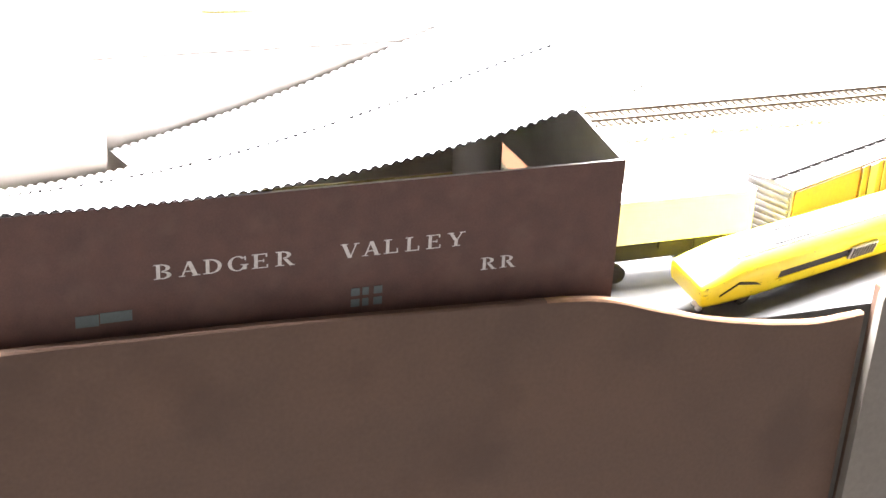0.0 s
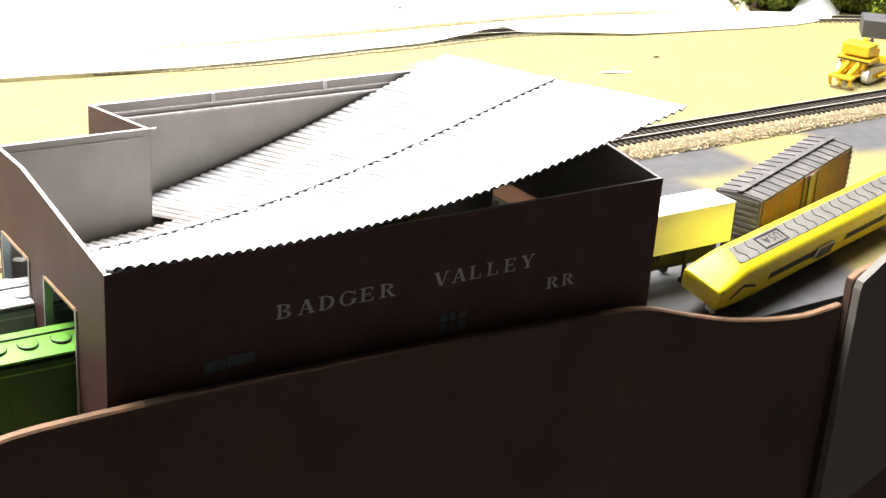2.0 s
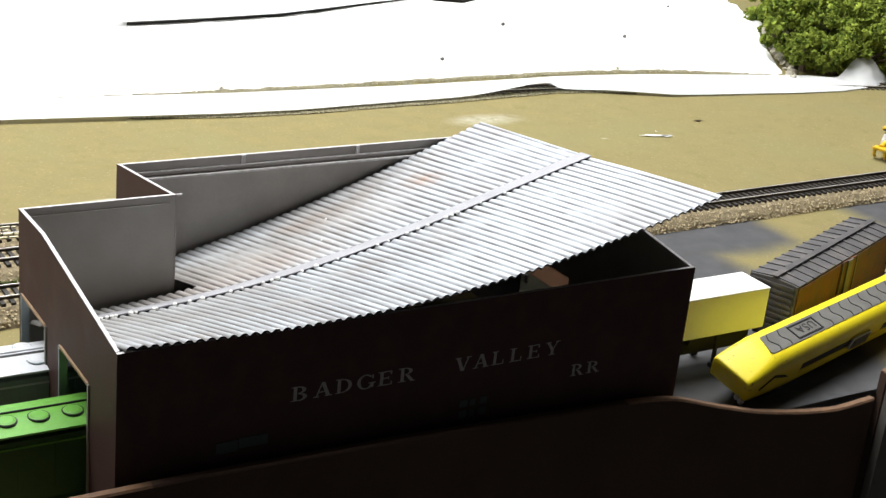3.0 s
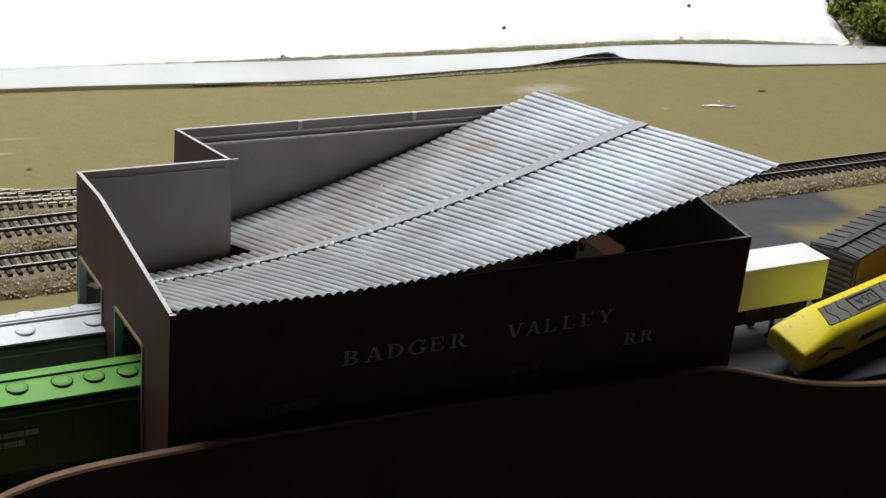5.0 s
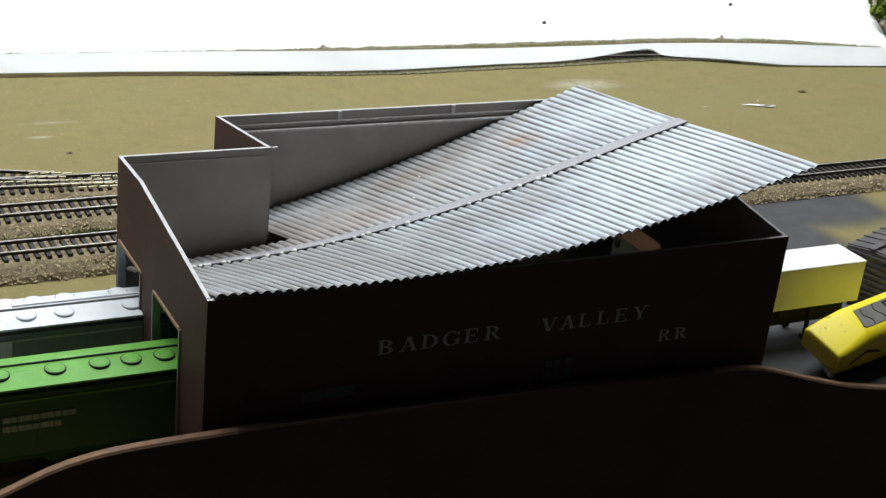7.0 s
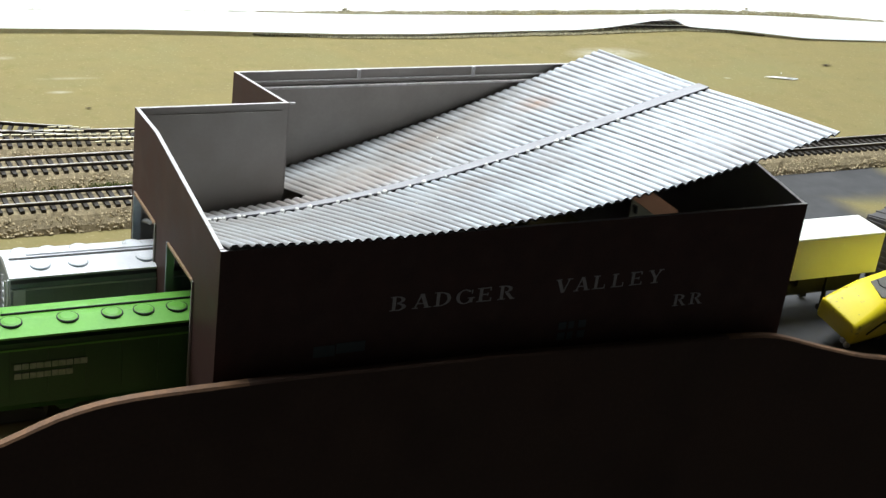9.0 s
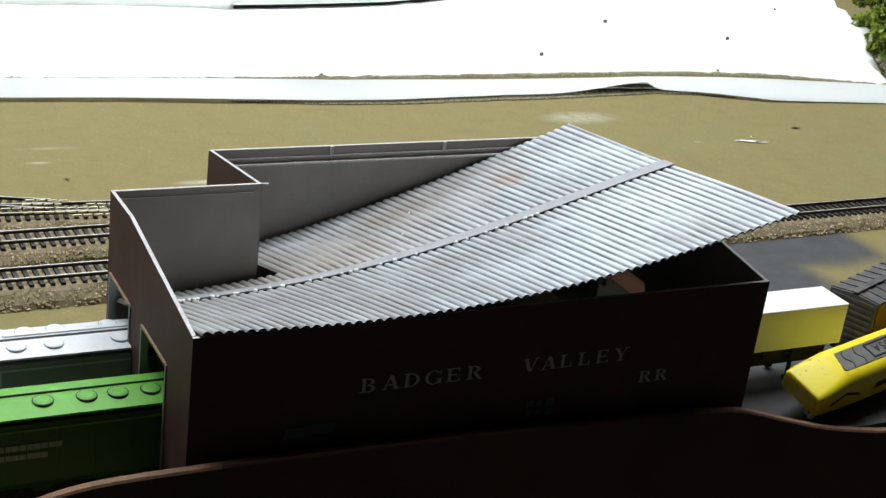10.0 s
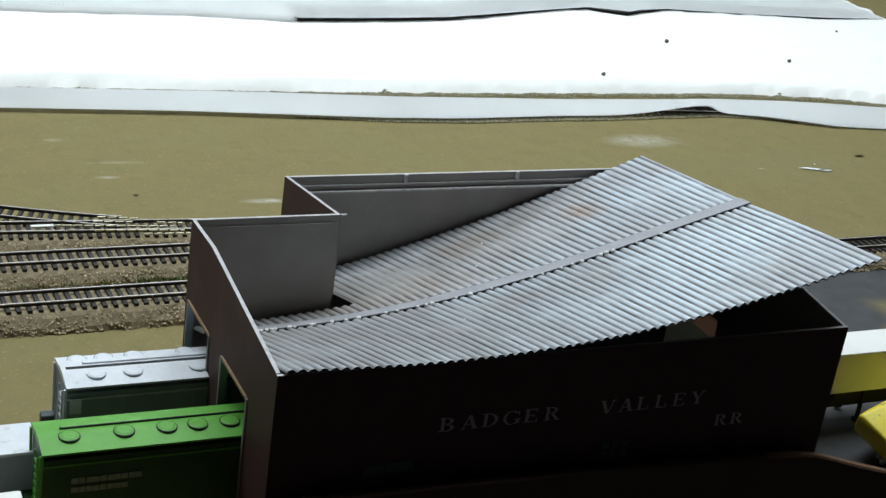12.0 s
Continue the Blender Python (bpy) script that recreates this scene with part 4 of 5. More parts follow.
for v, z in ((-0.0122, 0.0066), (-0.0090, 0.0075)):
    bm = bmesh.new()
    bmesh.ops.create_icosphere(bm, subdivisions=2, radius=0.0022, matrix=Matrix.Translation((0.0082, v, z + 0.0020)))
    for q in bm.verts:
        q.co += Vector((0.3, 0.2, 0.3)) * 0.001 * noise.noise(q.co * 700)
    part("front_fitting", bm, M_CHROME, yl, "chipped silver fitting")
part("underframe", boxed(0.030, YL - 0.004, -0.0105, 0.0105, 0.0030, 0.0070), M_RUBBER, yl)
for u in (0.045, 0.215):
    for v in (-0.0112, 0.0112):
        bm = bmesh.new()
        rod(bm, (u, v - 0.0022, 0.0052), (u, v + 0.0022, 0.0052), 0.0052, 20)
        t = part("wheel", bm, M_RUBBER, yl)
        bm = bmesh.new()
        rod(bm, (u, v - 0.0026, 0.0052), (u, v + 0.0026, 0.0052), 0.0027, 14)
        part("rim", bm, M_STEEL, t)

# bulldozer
dz = thing("bulldozer", "bright yellow toy bulldozer with ripper on the ground", "bulldozer", pose(0.9315, 0.3735, 0, rz=20))
for side in (-1, 1):
    bm = bmesh.new()
    pts = [(0.008 + 0.0085 * math.cos(a), 0.0092 + 0.0085 * math.sin(a)) for a in np.linspace(math.pi / 2, 3 * math.pi / 2, 9)] + [(0.046 + 0.0065 * math.cos(a), 0.0072 + 0.0065 * math.sin(a)) for a in np.linspace(-math.pi / 2, math.pi / 2, 8)]
    prism(bm, pts, 1, side * 0.0135 - 0.0035, side * 0.0135 + 0.0035)
    t = part("track", bm, M_CARGREY, dz, "silver crawler track")
    for k in range(11):
        x = 0.006 + k * 0.0038
        zt = 0.0177 - max(0.0, x - 0.008) * 0.104
        part("track_shoe", boxed(x, x + 0.0021, side * 0.0135 - 0.0040, side * 0.0135 + 0.0040, zt, zt + 0.0011), M_STEEL, t)
    bm = bmesh.new()
    rod(bm, (0.008, side * 0.0136, 0.0092), (0.008, side * 0.0178, 0.0092), 0.0050, 16)
    part("sprocket", bm, M_WHITE, t, "pale round drive sprocket")
    part("track_frame", boxed(0.012, 0.044, side * 0.0176 - 0.0004, side * 0.0176 + 0.0004, 0.0052, 0.0092), M_DOZER, t)
    bm = bmesh.new()
    rod(bm, (0.020, side * 0.0200, 0.0060), (0.058, side * 0.0200, 0.0060), 0.0016, 8)
    part("push_arm", bm, M_DOZER, dz)
part("body", boxed(0.001, 0.050, -0.0095, 0.0095, 0.0070, 0.0190, 0.0008), M_DOZER, dz)
part("rear_tank", boxed(-0.001, 0.010, -0.0125, 0.0125, 0.0150, 0.0222, 0.0010), M_DOZER, dz)
part("fender_deck", boxed(-0.002, 0.022, -0.0180, 0.0180, 0.0223, 0.0262, 0.0008), M_DOZER, dz)
part("deck_gap", boxed(-0.0024, -0.0021, -0.0165, 0.0165, 0.0228, 0.0242), M_BLACK, dz)
part("hood", boxed(0.020, 0.050, -0.0080, 0.0080, 0.0191, 0.0300, 0.0012), M_DOZER, dz)
part("cab", boxed(0.003, 0.019, -0.0105, 0.0105, 0.0263, 0.0398, 0.0006), M_DOZER, dz)
part("cab_window", boxed(0.0023, 0.0029, -0.0085, 0.0085, 0.0300, 0.0385), M_BLACK, dz)
for side in (-1, 1):
    part("cab_window", boxed(0.005, 0.017, side * 0.0109 - 0.0003, side * 0.0109 + 0.0003, 0.0300, 0.0385), M_BLACK, dz)
part("cab_roof", boxed(-0.002, 0.022, -0.0145, 0.0145, 0.0399, 0.0287, 0.0009), M_DOZER, dz)
bm = bmesh.new()
rod(bm, (0.030, -0.004, 0.0300), (0.030, -0.004, 0.0430), 0.0014, 10)
rod(bm, (0.030, -0.004, 0.0330), (0.030, -0.004, 0.0400), 0.0022, 10)
part("exhaust", bm, M_STEEL, dz)
bm = bmesh.new()
rod(bm, (0.036, 0.004, 0.0300), (0.036, 0.004, 0.0390), 0.0026, 10)
part("air_cleaner", bm, M_DOZER, dz)
ripper = part("ripper_frame", boxed(-0.033, -0.023, -0.0125, 0.0125, 0.0098, 0.0126, 0.0006), M_DOZER, dz)
for y in (-0.0105, 0.0, 0.0105):
    bm = bmesh.new()
    prism(bm, [(-0.0320, 0.0097), (-0.0285, 0.0097), (-0.0275, 0.0040), (-0.0250, 0.0004), (-0.0270, 0.0010), (-0.0310, 0.0045)], 1, y - 0.0012, y + 0.0012)
    part("ripper_tooth", bm, M_DOZER, ripper)
for y in (-0.0060, 0.0060):
    bm = bmesh.new()
    rod(bm, (-0.027, y, 0.0122), (-0.0005, y * 0.9, 0.0200), 0.0026, 10)
    part("ripper_cylinder", bm, M_DOZER, dz)
    bm = bmesh.new()
    rod(bm, (-0.027, y * 1.3, 0.0108), (0.004, y * 1.1, 0.0095), 0.0026, 10)
    part("ripper_arm", bm, M_DOZER, dz)
bm = bmesh.new()
prism(bm, [(0.058, 0.0008), (0.0615, 0.0008), (0.0590, 0.0085), (0.0610, 0.0190), (0.0585, 0.0190), (0.0570, 0.0085)], 1, -0.0260, 0.0260)
part("blade", bm, M_DOZER, dz)


# ---- tracks ----
def line_a(x):
    return 0.2815 + 0.0205 * x


def blend(x, a, b):
    s = min(max((x - a) / (b - a), 0), 1)
    return s * s * (3 - 2 * s)


def line_b(x):
    s = blend(x, 0.10, 0.55)
    return (0.3410 + 0.017 * x) * (1 - s) + (line_a(x) + 0.0) * s


def line_c(x):
    s = blend(x, 0.08, 0.50)
    return (0.3880 - 0.055 * x) * (1 - s) + (line_b(x)) * s


def line_d(x):
    s = blend(x, -0.10, 0.12)
    return (0.4080 - 0.258 * x) * (1 - s) + line_c(x) * s


def far_line(x):
    return 0.7130 - 0.070 * x - 0.30 * max(0.0, x - 0.75) ** 2


RAIL_TOP = 0.0140


def track(label, path, x0, x1, bed=True, ties_as_parts=True, wide=1.0):
    ob = thing("track", label, "track", group="model railway tracks")
    n = int((x1 - x0) / 0.02)
    xs = np.linspace(x0, x1, n + 1)

    def frame_at(x):
        h = 1e-3
        d = Vector((2 * h, path(x + h) - path(x - h), 0)).normalized()
        return Vector((x, path(x), 0)), d, Vector((-d.y, d.x, 0))

    for side in (-1, 1):
        for nm, mat, w, z0, z1 in (("rail", M_RAILWEB, 0.00055, RAIL_TOP - 0.0024, RAIL_TOP - 0.0006), ("rail_head", M_RAIL, 0.00050, RAIL_TOP - 0.0006, RAIL_TOP)):
            bm = bmesh.new()
            rows = []
            for x in xs:
                p, d, nn = frame_at(x)
                c = p + nn * side * 0.0083
                rows.append([bm.verts.new(c + nn * o + Vector((0, 0, z))) for o, z in ((-w, z0), (w, z0), (w, z1), (-w, z1))])
            for a, b in zip(rows, rows[1:]):
                for k in range(4):
                    bm.faces.new((a[k], a[(k + 1) % 4], b[(k + 1) % 4], b[k]))
            part(nm, bm, mat, ob, "bright nickel rail head" if nm == "rail_head" else "")
    # ties
    tie_me = bpy.data.meshes.new("tie")
    bm = boxed(-0.0014, 0.0014, -0.0148, 0.0148, RAIL_TOP - 0.0046, RAIL_TOP - 0.0024)
    bm.to_mesh(tie_me)
    bm.free()
    tie_me.materials.append(M_TIE)
    x, k = x0, 0
    rng = random.Random(int(x0 * 1000) + len(label))
    rest = bmesh.new()
    while x < x1:
        p, d, nn = frame_at(x)
        m = Matrix.Translation(p) @ Matrix.Rotation(math.atan2(d.y, d.x) + rng.uniform(-0.02, 0.02), 4, "Z")
        if ties_as_parts and k < 250:
            t = new("tie", tie_me)
            t.parent, t.matrix_basis = ob, m
        else:
            rest.from_mesh(tie_me)
            bmesh.ops.transform(rest, matrix=m, verts=rest.verts[-8:])
        x += 0.0066
        k += 1
    if len(rest.verts):
        part("tie", rest, M_TIE, ob, "joined far ties")["kind"] = "stuff"
    else:
        rest.free()
    if bed:
        bm = bmesh.new()
        prof = [(-0.0255, -0.0015), (-0.0235, 0.003), (-0.0185, 0.0078), (-0.0155, 0.0096), (0.0, 0.0098), (0.0155, 0.0096), (0.0185, 0.0078), (0.0235, 0.003), (0.0255, -0.0015)]
        rows = []
        nb = int((x1 - x0) / 0.004)
        for x in np.linspace(x0, x1, nb + 1):
            p, d, nn = frame_at(x)
            rows.append([bm.verts.new(p + nn * wide * (o + 0.0016 * noise.noise(Vector((x * 90, o * 300, 2)))) + Vector((0, 0, z + (0.0010 * noise.noise(Vector((x * 220, o * 300, 9))) if abs(o) > 0.012 else 0)))) for o, z in prof])
        for a, b in zip(rows, rows[1:]):
            for k in range(len(prof) - 1):
                bm.faces.new((a[k], b[k], b[k + 1], a[k + 1]))
        part("ballast_bed", bm, M_BED, ob, "tan ballast shoulder")
        verts, faces = [], []
        gr = random.Random(int(x0 * 77) + 5)
        for i in range(int((x1 - x0) * 15000)):
            x = gr.uniform(x0, x1)
            side = gr.choice((-1, 1, -1))
            o = side * gr.uniform(0.0125, 0.0262)
            if gr.random() < 0.3:
                o = gr.uniform(-0.012, 0.012)
            p, d, nn = frame_at(x)
            z = float(np.interp(abs(o), (0, 0.0155, 0.0185, 0.0235, 0.0262), (0.0090, 0.0090, 0.0076, 0.003, 0.0)))
            c = p + nn * o * wide + Vector((0, 0, z))
            r = gr.uniform(0.0004, 0.0012) if abs(o) > 0.0125 else 0.0006
            b0 = len(verts)
            for q in ((1, 0, 0), (-1, 0, 0), (0, 1, 0), (0, -1, 0), (0, 0, 0.8), (0, 0, -0.8)):
                verts.append(tuple(c + Vector(q) * r * gr.uniform(0.6, 1.3) + Vector((gr.uniform(-r, r), gr.uniform(-r, r), 0)) * 0.3))
            faces += [(b0 + a, b0 + b, b0 + e) for a, b, e in ((0, 2, 4), (2, 1, 4), (1, 3, 4), (3, 0, 4), (2, 0, 5), (1, 2, 5), (3, 1, 5), (0, 3, 5))]
        me = bpy.data.meshes.new("ballast")
        me.from_pydata(verts, [], faces)
        me.materials.append(M_BALLAST)
        g = new("ballast", me)
        g.parent, g["kind"] = ob, "stuff"
    return ob


track("nickel-railed main track on tan ballast behind the shed", line_a, -0.5, 1.35)
track("nickel-railed yard track on tan ballast", line_b, -0.5, 0.16)
tc = track("nickel-railed yard track with turnout and pale check rails", line_c, -0.5, 0.14)
track("diverging turnout track joining the yard", line_d, -0.45, 0.02, bed=False)
far_track = track("far track half hidden under a white paper strip", far_line, -0.6, 1.9, ties_as_parts=False, wide=1.5)
far_track.location.z = -0.0112
# pale check rails of the turnout
for x0, x1, y0, slope in ((0.004, 0.034, 0.4010, -0.19), (0.000, 0.027, 0.3925, -0.13), (0.044, 0.062, 0.3925, -0.13), (-0.002, 0.060, 0.3772, -0.095), (-0.03, 0.055, 0.3850, -0.11), (0.030, 0.075, 0.3700, -0.07)):
    x = x0
    while x < x1:
        y = y0 + slope * x
        part("check_rail", boxed(x, min(x + 0.0062, x1), y - 0.0006, y + 0.0006, 0.0138, 0.0149), M_BRASS, tc, "pale yellow check rail")
        x += 0.0074
part("switch_stand", boxed(-0.0440, -0.0287, line_c(-0.043) - 0.0045, line_c(-0.043) - 0.001, 0.0141, 0.0152), M_WHITE, tc, "white throw bar")

# ---- white paper strip laid along the far track ----
LOW = [(-0.8, 0.690), (-0.40, 0.683), (-0.0267, 0.672), (0.1344, 0.660), (0.3218, 0.639), (0.40, 0.636), (0.521, 0.642), (0.573, 0.6415), (0.64, 0.645), (0.698, 0.6465), (0.710, 0.647), (0.735, 0.641), (0.76, 0.635),
       (0.80, 0.619), (0.835, 0.6055), (0.92, 0.596), (1.0, 0.585), (1.07, 0.580), (1.131, 0.587), (1.172, 0.606)]
HIGH = [(-0.8, 0.750), (-0.40, 0.743), (-0.0183, 0.7286), (0.2286, 0.715), (0.36, 0.702), (0.45, 0.698), (0.54, 0.6935), (0.66, 0.6925), (0.74, 0.694), (0.835, 0.685), (0.889, 0.676), (0.985, 0.656),
        (1.07, 0.638), (1.104, 0.620), (1.136, 0.618), (1.172, 0.608)]



def paper(name, low, high, z_of, label, extra=0.0):
    bm = bmesh.new()
    xs = np.linspace(low[0][0], low[-1][0], 480)
    rows = []
    for x in xs:
        a, b = lerp(low, x), max(lerp(high, x), lerp(low, x) + 0.002)
        rows.append([bm.verts.new((x, a + (b - a) * s, z_of(x, s))) for s in np.linspace(0, 1, 7)])
    for p, q in zip(rows, rows[1:]):
        for k in range(6):
            bm.faces.new((p[k], q[k], q[k + 1], p[k + 1]))
    bmesh.ops.solidify(bm, geom=bm.faces[:], thickness=0.0004)
    return tagged(link(name, bm, M_PAPER, smooth=True), label, "paper")


def strip_z(x, s):
    droop = 0.0026 * min(max((x - 0.72) / 0.08, 0), 1) * max(0.0, 1 - 2 * s)
    z = 0.0034 - droop + 0.0003 * math.sin(x * 9) * (1 - s)
    bump = 0.0085 * math.exp(-((x - 0.696) / (0.065 if x < 0.696 else 0.012)) ** 2) * (1 - s) + 0.002 * math.exp(-((x - 0.80) / 0.05) ** 2) * (1 - s)
    curl = 0.036 * max(0, 1 - abs(x - 1.133) / (0.032 if x < 1.133 else 0.039)) * s ** 1.1
    return z + bump + curl


paper("paper_strip", LOW, HIGH, strip_z, "long white paper strip curling along the far track")

# ---- white plaster terrain behind the far track ----
FOOT = [(-0.9, 0.750), (-0.15, 0.740), (0.05, 0.734), (0.25, 0.7245), (0.40, 0.7210), (0.60, 0.721), (0.72, 0.7205), (0.80, 0.717), (0.90, 0.704), (0.98, 0.678), (1.034, 0.660)]


def hill_z(x, y):
    base = lerp(FOOT, x)
    d = y - base
    if d < 0:
        return -0.004
    edge = lerp([(0.58, 1.03), (0.64, 1.045), (0.72, 1.085), (0.81, 1.17), (0.95, 1.22), (2, 1.3)], y)
    rise = 0.009 + 0.020 * (1 - math.exp(-d / 0.12)) + 0.0025 * noise.noise(Vector((x * 7, y * 7, 0))) + 0.0016 * noise.noise(Vector((x * 40, y * 40, 4)))
    side = min(max((edge + 0.012 * noise.noise(Vector((y * 40, 3, x * 4))) - x) / 0.02, 0), 1)
    return -0.004 + (rise + 0.004) * side * min(d / 0.005, 1)


bm = bmesh.new()
nx, ny = 240, 70
gv = [[bm.verts.new((-0.9 + 2.15 * i / nx, 0.60 + 0.62 * j / ny, 0)) for j in range(ny + 1)] for i in range(nx + 1)]
for r in gv:
    for v in r:
        v.co.z = hill_z(v.co.x, v.co.y + 0.004 * noise.noise(Vector((v.co.x * 60, 0, 7))))
for i in range(nx):
    for j in range(ny):
        q = (gv[i][j], gv[i + 1][j], gv[i + 1][j + 1], gv[i][j + 1])
        if max(v.co.z for v in q) > -0.0035:
            bm.faces.new(q)
tagged(link("plaster_hill", bm, M_PLASTER, smooth=True), "low white plaster terrain with rough edges", "terrain", kind="structure")

# second paper strip on the terrain's crest
LOW2 = [(0.32, 0.888), (0.40, 0.895), (0.505, 0.907), (0.555, 0.920), (0.65, 0.947), (0.725, 0.967), (0.773, 0.944), (0.80, 0.958), (0.844, 0.972), (0.95, 0.962), (1.115, 0.952), (1.19, 0.955)]
LOW2L = [(-0.85, 0.930), (0.20, 0.905)] + LOW2
HIGH2 = [(x, y + 0.10) for x, y in LOW2L]
paper("paper_strip", LOW2L, HIGH2, lambda x, s: 0.0300 + 0.002 * math.exp(-((x - 0.78) / 0.04) ** 2) * (1 - s) + 0.0006 * math.sin(x * 11), "white paper strip lying on the white terrain")
bm = bmesh.new()
for a, b in zip(LOW2, LOW2[1:]):
    vs = [bm.verts.new(p) for p in ((a[0], a[1] + 0.006, 0.0245), (b[0], b[1] + 0.006, 0.0245), (b[0], b[1] + 0.05, 0.022), (a[0], a[1] + 0.05, 0.022), (a[0], a[1] + 0.004, 0.0287), (b[0], b[1] + 0.004, 0.0287), (b[0], b[1] + 0.05, 0.0287), (a[0], a[1] + 0.05, 0.0287))]
    for q in ((0, 1, 5, 4), (4, 5, 6, 7)):
        bm.faces.new([vs[j] for j in q])
tagged(link("cork_roadbed", bm, M_CORK), "black cork roadbed under the paper strip", "roadbed", kind="structure")

# stones on the white terrain
for x, y, r in ((0.6225, 0.744, 0.0024), (0.764, 0.842, 0.0026), (0.9035, 0.785, 0.0024), (1.06, 0.895, 0.0016)):
    bm = bmesh.new()
    bmesh.ops.create_icosphere(bm, subdivisions=2, radius=r)
    for v in bm.verts:
        v.co *= 1 + 0.3 * noise.noise(v.co * 900)
    ob = tagged(link("stone", bm, M_STEEL), "small dark stone on white terrain", "stone", "stones on the terrain")
    ob.location = (x, y, hill_z(x, y) + r * 0.6)

# scraps on the ground
def scrap(name, label, pts, z=0.0005, mat=M_PAPER, lift=0.0001):
    bm = bmesh.new()
    vs = [bm.verts.new((x, y, z + lift * (i % 2))) for i, (x, y) in enumerate(pts)]
    bm.faces.new(vs)
    bmesh.ops.solidify(bm, geom=bm.faces[:], thickness=0.0003)
    return tagged(link(name, bm, mat), label, "scrap")


scrap("paper_scrap", "torn white paper scrap on the ground", [(0.700, 0.4935), (0.712, 0.4945), (0.7285, 0.4885), (0.7350, 0.4870), (0.7365, 0.4840), (0.728, 0.4825), (0.719, 0.4875), (0.708, 0.4915)])
scrap("paper_scrap", "tiny white paper scrap on the ground", [(0.7270, 0.5020), (0.7285, 0.5028), (0.7290, 0.5008), (0.7275, 0.5005)])
scrap("bark_scrap", "small dark bark scrap on the ground", [(0.794, 0.5240), (0.803, 0.5245), (0.808, 0.5215), (0.800, 0.5205)], mat=M_TRUNK)
scrap("bark_scrap", "small dark bark scrap on the ground", [(0.046, 0.4740), (0.0495, 0.4748), (0.0525, 0.4738), (0.0500, 0.4722)], mat=M_TRUNK)
# ---- foam bushes on the hillside right of the terrain ----
def tree(x, y, z, h, w, seed):
    rng = random.Random(seed)
    ob = thing("tree", "dense green foam model tree on the hillside", "tree", pose(x, y, z), group="foam trees on the hillside")
    bm = bmesh.new()
    rod(bm, (0, 0, -0.002), (0, 0, h * 0.5), w * 0.09, 7, r2=w * 0.05)
    for k in range(6):
        a = rng.uniform(0, math.tau)
        rod(bm, (0, 0, h * (0.15 + 0.06 * k)), (w * 0.34 * math.cos(a), w * 0.34 * math.sin(a), h * (0.4 + 0.07 * k)), w * 0.035, 5, r2=w * 0.015)
    part("trunk", bm, M_TRUNK, ob)
    verts, faces = [], []
    ico = bmesh.new()
    bmesh.ops.create_icosphere(ico, subdivisions=1, radius=1)
    iv, idx = [v.co.copy() for v in ico.verts], [[v.index for v in f.verts] for f in ico.faces]
    ico.free()
    lobes = [(Vector((rng.gauss(0, 0.24) * w, rng.gauss(0, 0.24) * w, h * rng.uniform(0.06, 1.0))), w * rng.uniform(0.08, 0.20)) for _ in range(20)]
    for c, rad in lobes:
        for i in range(100):
            d = Vector((rng.gauss(0, 1), rng.gauss(0, 1), rng.gauss(0, 1))).normalized()
            q = c + d * rad * rng.uniform(0.7, 1.08)
            if q.z < 0.001:
                q.z = 0.001 + rng.random() * 0.003
            r = rng.uniform(0.0010, 0.0030)
            b0 = len(verts)
            sq = Vector((rng.uniform(0.7, 1.6), rng.uniform(0.7, 1.6), rng.uniform(0.25, 0.7)))
            tw = Euler((rng.uniform(0, 6), rng.uniform(0, 6), rng.uniform(0, 6))).to_matrix()
            verts += [tuple(q + tw @ Vector((v.x * sq.x, v.y * sq.y, v.z * sq.z)) * r * rng.uniform(0.45, 1.5)) for v in iv]
            faces += [[b0 + j for j in f] for f in idx]
    me = bpy.data.meshes.new("crown")
    me.from_pydata(verts, [], faces)
    me.materials.append(M_LEAF)
    c = new("crown", me)
    c.parent = ob
    return ob


rt = random.Random(11)
spots = [(1.100, 0.712), (1.138, 0.772), (1.168, 0.822), (1.090, 0.668), (1.12, 0.645), (1.155, 0.625), (1.20, 0.61), (1.11, 0.715), (1.15, 0.695), (1.195, 0.665), (1.24, 0.65), (1.155, 0.765), (1.20, 0.735), (1.245, 0.71),
         (1.19, 0.83), (1.235, 0.79), (1.29, 0.77), (1.25, 0.88), (1.31, 0.85), (1.24, 0.60), (1.29, 0.66), (1.34, 0.73), (1.31, 0.94), (1.38, 0.93), (1.38, 0.83)]
for k, (x, y) in enumerate(spots):
    z = max(0.0, (y - 0.62) * 0.22)
    tree(x, y, z * 0.0 + 0.002, rt.uniform(0.045, 0.065) + z, rt.uniform(0.055, 0.075), 100 + k)
# pale rocks between the plaster and the trees
for k in range(48):
    x, y = 1.050 + 0.0020 * k + rt.uniform(-0.006, 0.006), 0.640 + 0.0035 * k + rt.uniform(-0.008, 0.008)
    r = rt.uniform(0.002, 0.0055)
    bm = bmesh.new()
    bmesh.ops.create_icosphere(bm, subdivisions=2, radius=r)
    for v in bm.verts:
        v.co *= 1 + 0.7 * noise.noise(v.co * 260 + Vector((k, 0, 0)))
        v.co.z *= 0.8
    ob = tagged(link("rock", bm, M_PALEROCK), "pale grey plaster rock below the foam trees", "rock", "rocks on the hillside")
    ob.location = (x, y, max(hill_z(x, y), 0) + r * 0.4 + (y - 0.64) * 0.10)
# grey culvert wall by the far track
bm = bmesh.new()
box(bm, 0, 0.12, 0, 0.045, -0.001, 0.0190, 0.0006)
ob = tagged(link("retaining_wall", bm, M_ASPHALT), "dark grey retaining wall beside the far track", "wall")
ob.matrix_world = pose(1.1060, 0.513, 0, rz=-45)

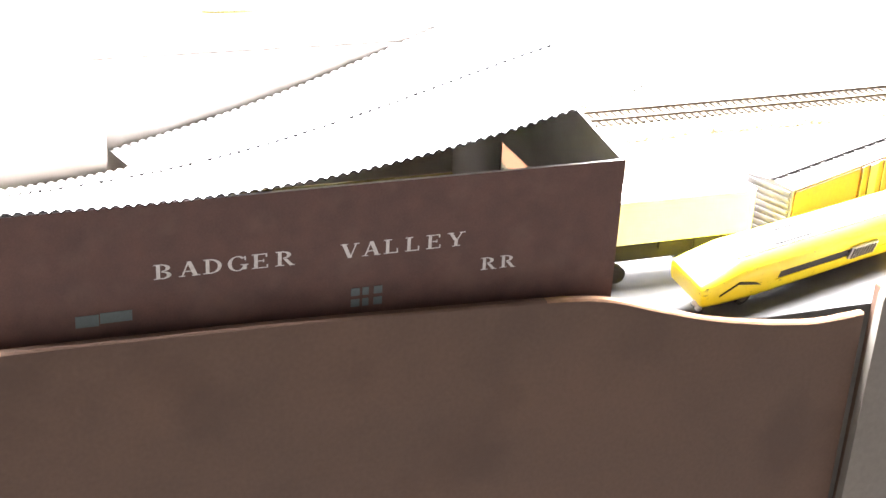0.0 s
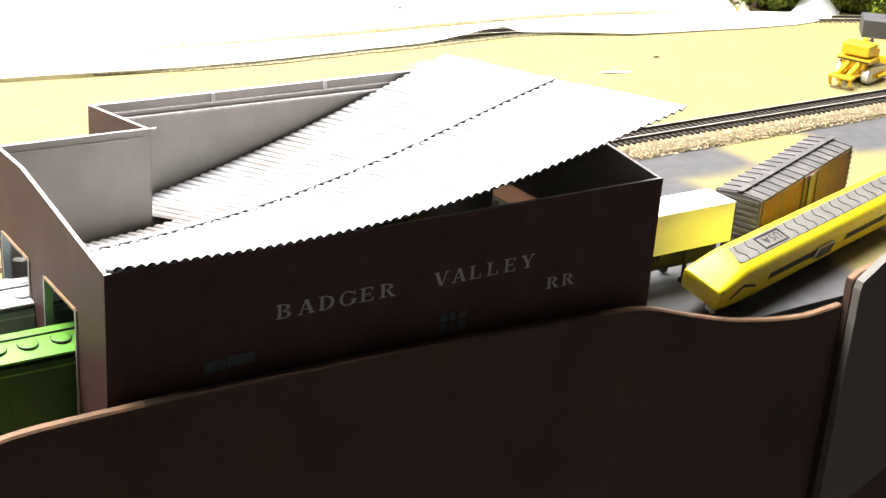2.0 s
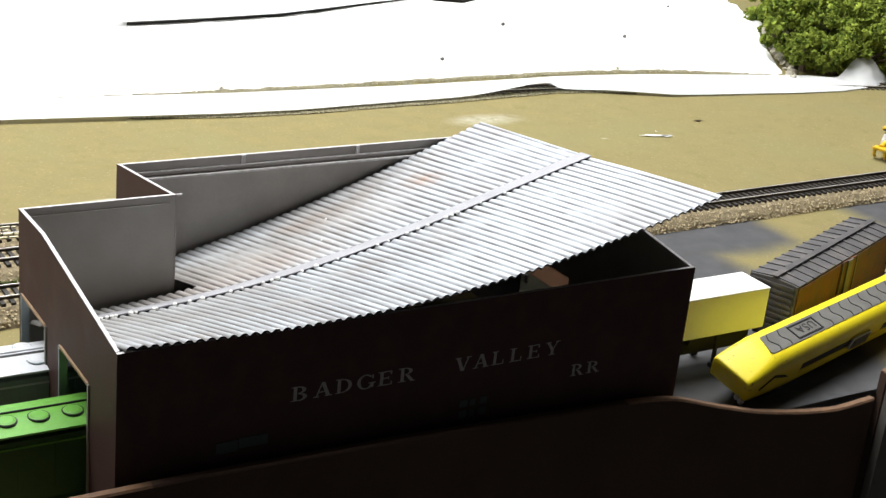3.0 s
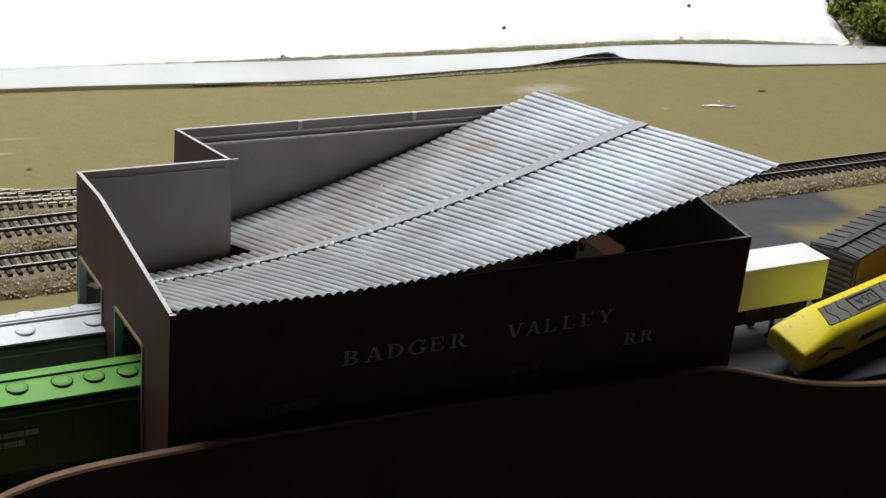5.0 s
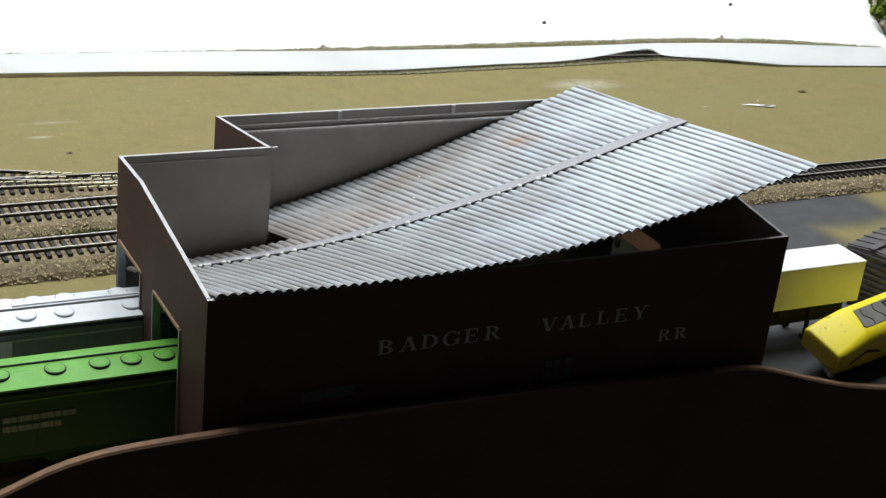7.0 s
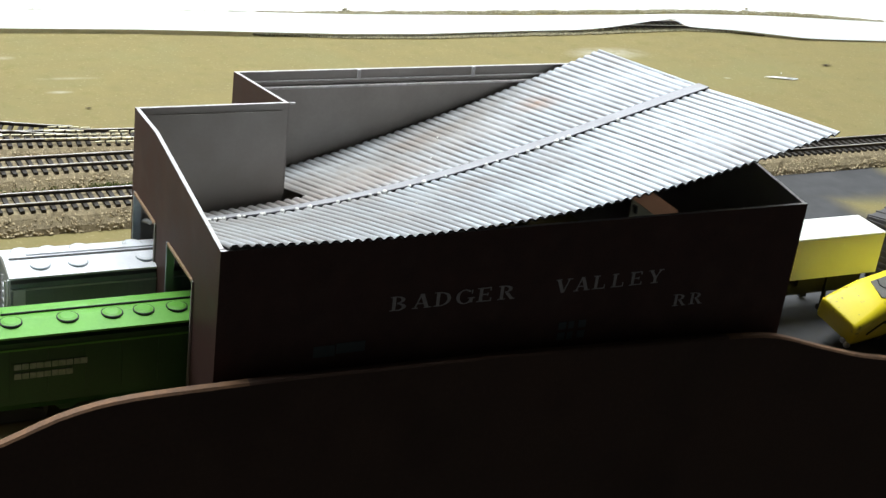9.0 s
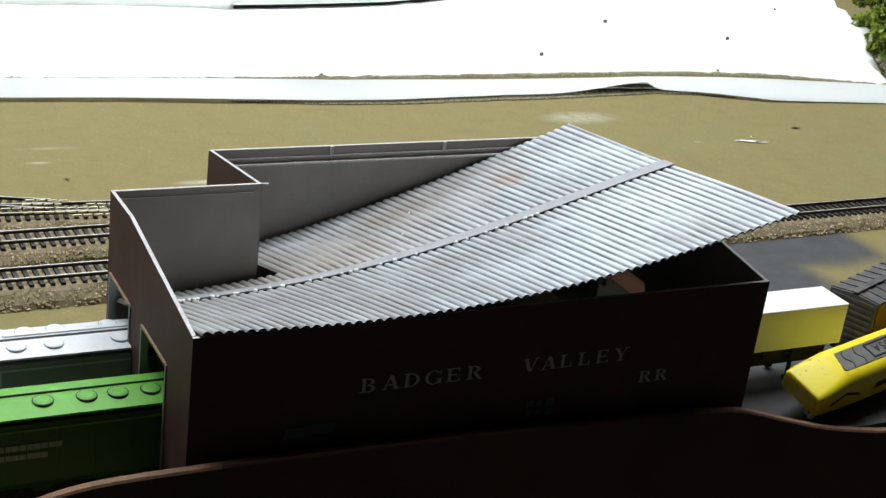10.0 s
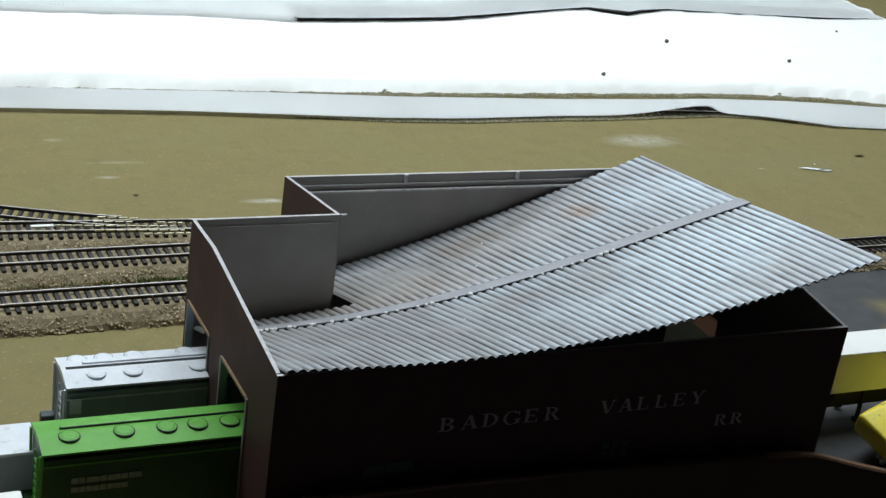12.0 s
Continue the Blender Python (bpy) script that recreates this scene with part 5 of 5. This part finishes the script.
# crumbled ground cover along the foot of the plaster
verts, faces = [], []
gr = random.Random(21)
for i in range(12500):
    x = gr.uniform(-0.10, 1.03)
    base = lerp(FOOT, x)
    y = base - abs(gr.gauss(0.0, 0.0055)) - 0.0005 + 0.005 * noise.noise(Vector((x * 60, 0, 0)))
    c = Vector((x, y, max(hill_z(x, y), 0.0) + 0.0004))
    r = gr.uniform(0.0005, 0.0014)
    b0 = len(verts)
    for q in ((1, 0, 0), (-1, 0, 0), (0, 1, 0), (0, -1, 0), (0, 0, 0.8), (0, 0, -0.8)):
        verts.append(tuple(c + Vector(q) * r * gr.uniform(0.6, 1.3)))
    faces += [(b0 + a, b0 + b, b0 + e) for a, b, e in ((0, 2, 4), (2, 1, 4), (1, 3, 4), (3, 0, 4), (2, 0, 5), (1, 2, 5), (3, 1, 5), (0, 3, 5))]
for i in range(5200):
    x = 0.24 + 0.56 * gr.random()
    far = lerp(LOW, x)
    near = 0.0125 * math.sin(math.pi * min(max((x - 0.24) / 0.56, 0), 1)) ** 0.6
    c = Vector((x, far - near * gr.random() + 0.006, 0.0004))
    r = gr.uniform(0.0006, 0.0015)
    b0 = len(verts)
    for q in ((1, 0, 0), (-1, 0, 0), (0, 1, 0), (0, -1, 0), (0, 0, 0.8), (0, 0, -0.8)):
        verts.append(tuple(c + Vector(q) * r * gr.uniform(0.6, 1.3)))
    faces += [(b0 + a, b0 + b, b0 + e) for a, b, e in ((0, 2, 4), (2, 1, 4), (1, 3, 4), (3, 0, 4), (2, 0, 5), (1, 2, 5), (3, 1, 5), (0, 3, 5))]
me = bpy.data.meshes.new("ground_crumbs")
me.from_pydata(verts, [], faces)
me.materials.append(M_CRUMB)
tagged(new("ground_crumbs", me), "crumbled brown ground cover along the white terrain", "ground cover", kind="stuff")

# weeds between the yard tracks
verts, faces = [], []
gr = random.Random(8)
for i in range(900):
    x = gr.gauss(0.035, 0.02) if i % 3 else gr.uniform(-0.12, 0.07)
    y = 0.313 + gr.gauss(0, 0.0035)
    c = Vector((x, y, 0.0035))
    b0 = len(verts)
    lean = Vector((gr.uniform(-1, 1), gr.uniform(-1, 1), 1.6)) * gr.uniform(0.0008, 0.0022)
    w = Vector((gr.uniform(-1, 1), gr.uniform(-1, 1), 0)).normalized() * 0.0004
    verts += [tuple(c - w), tuple(c + w), tuple(c + lean)]
    faces.append((b0, b0 + 1, b0 + 2))
me = bpy.data.meshes.new("weeds")
me.from_pydata(verts, [], faces)
me.materials.append(M_DIRT)
tagged(new("weeds", me), "short green weeds between the yard tracks", "weeds", kind="stuff")
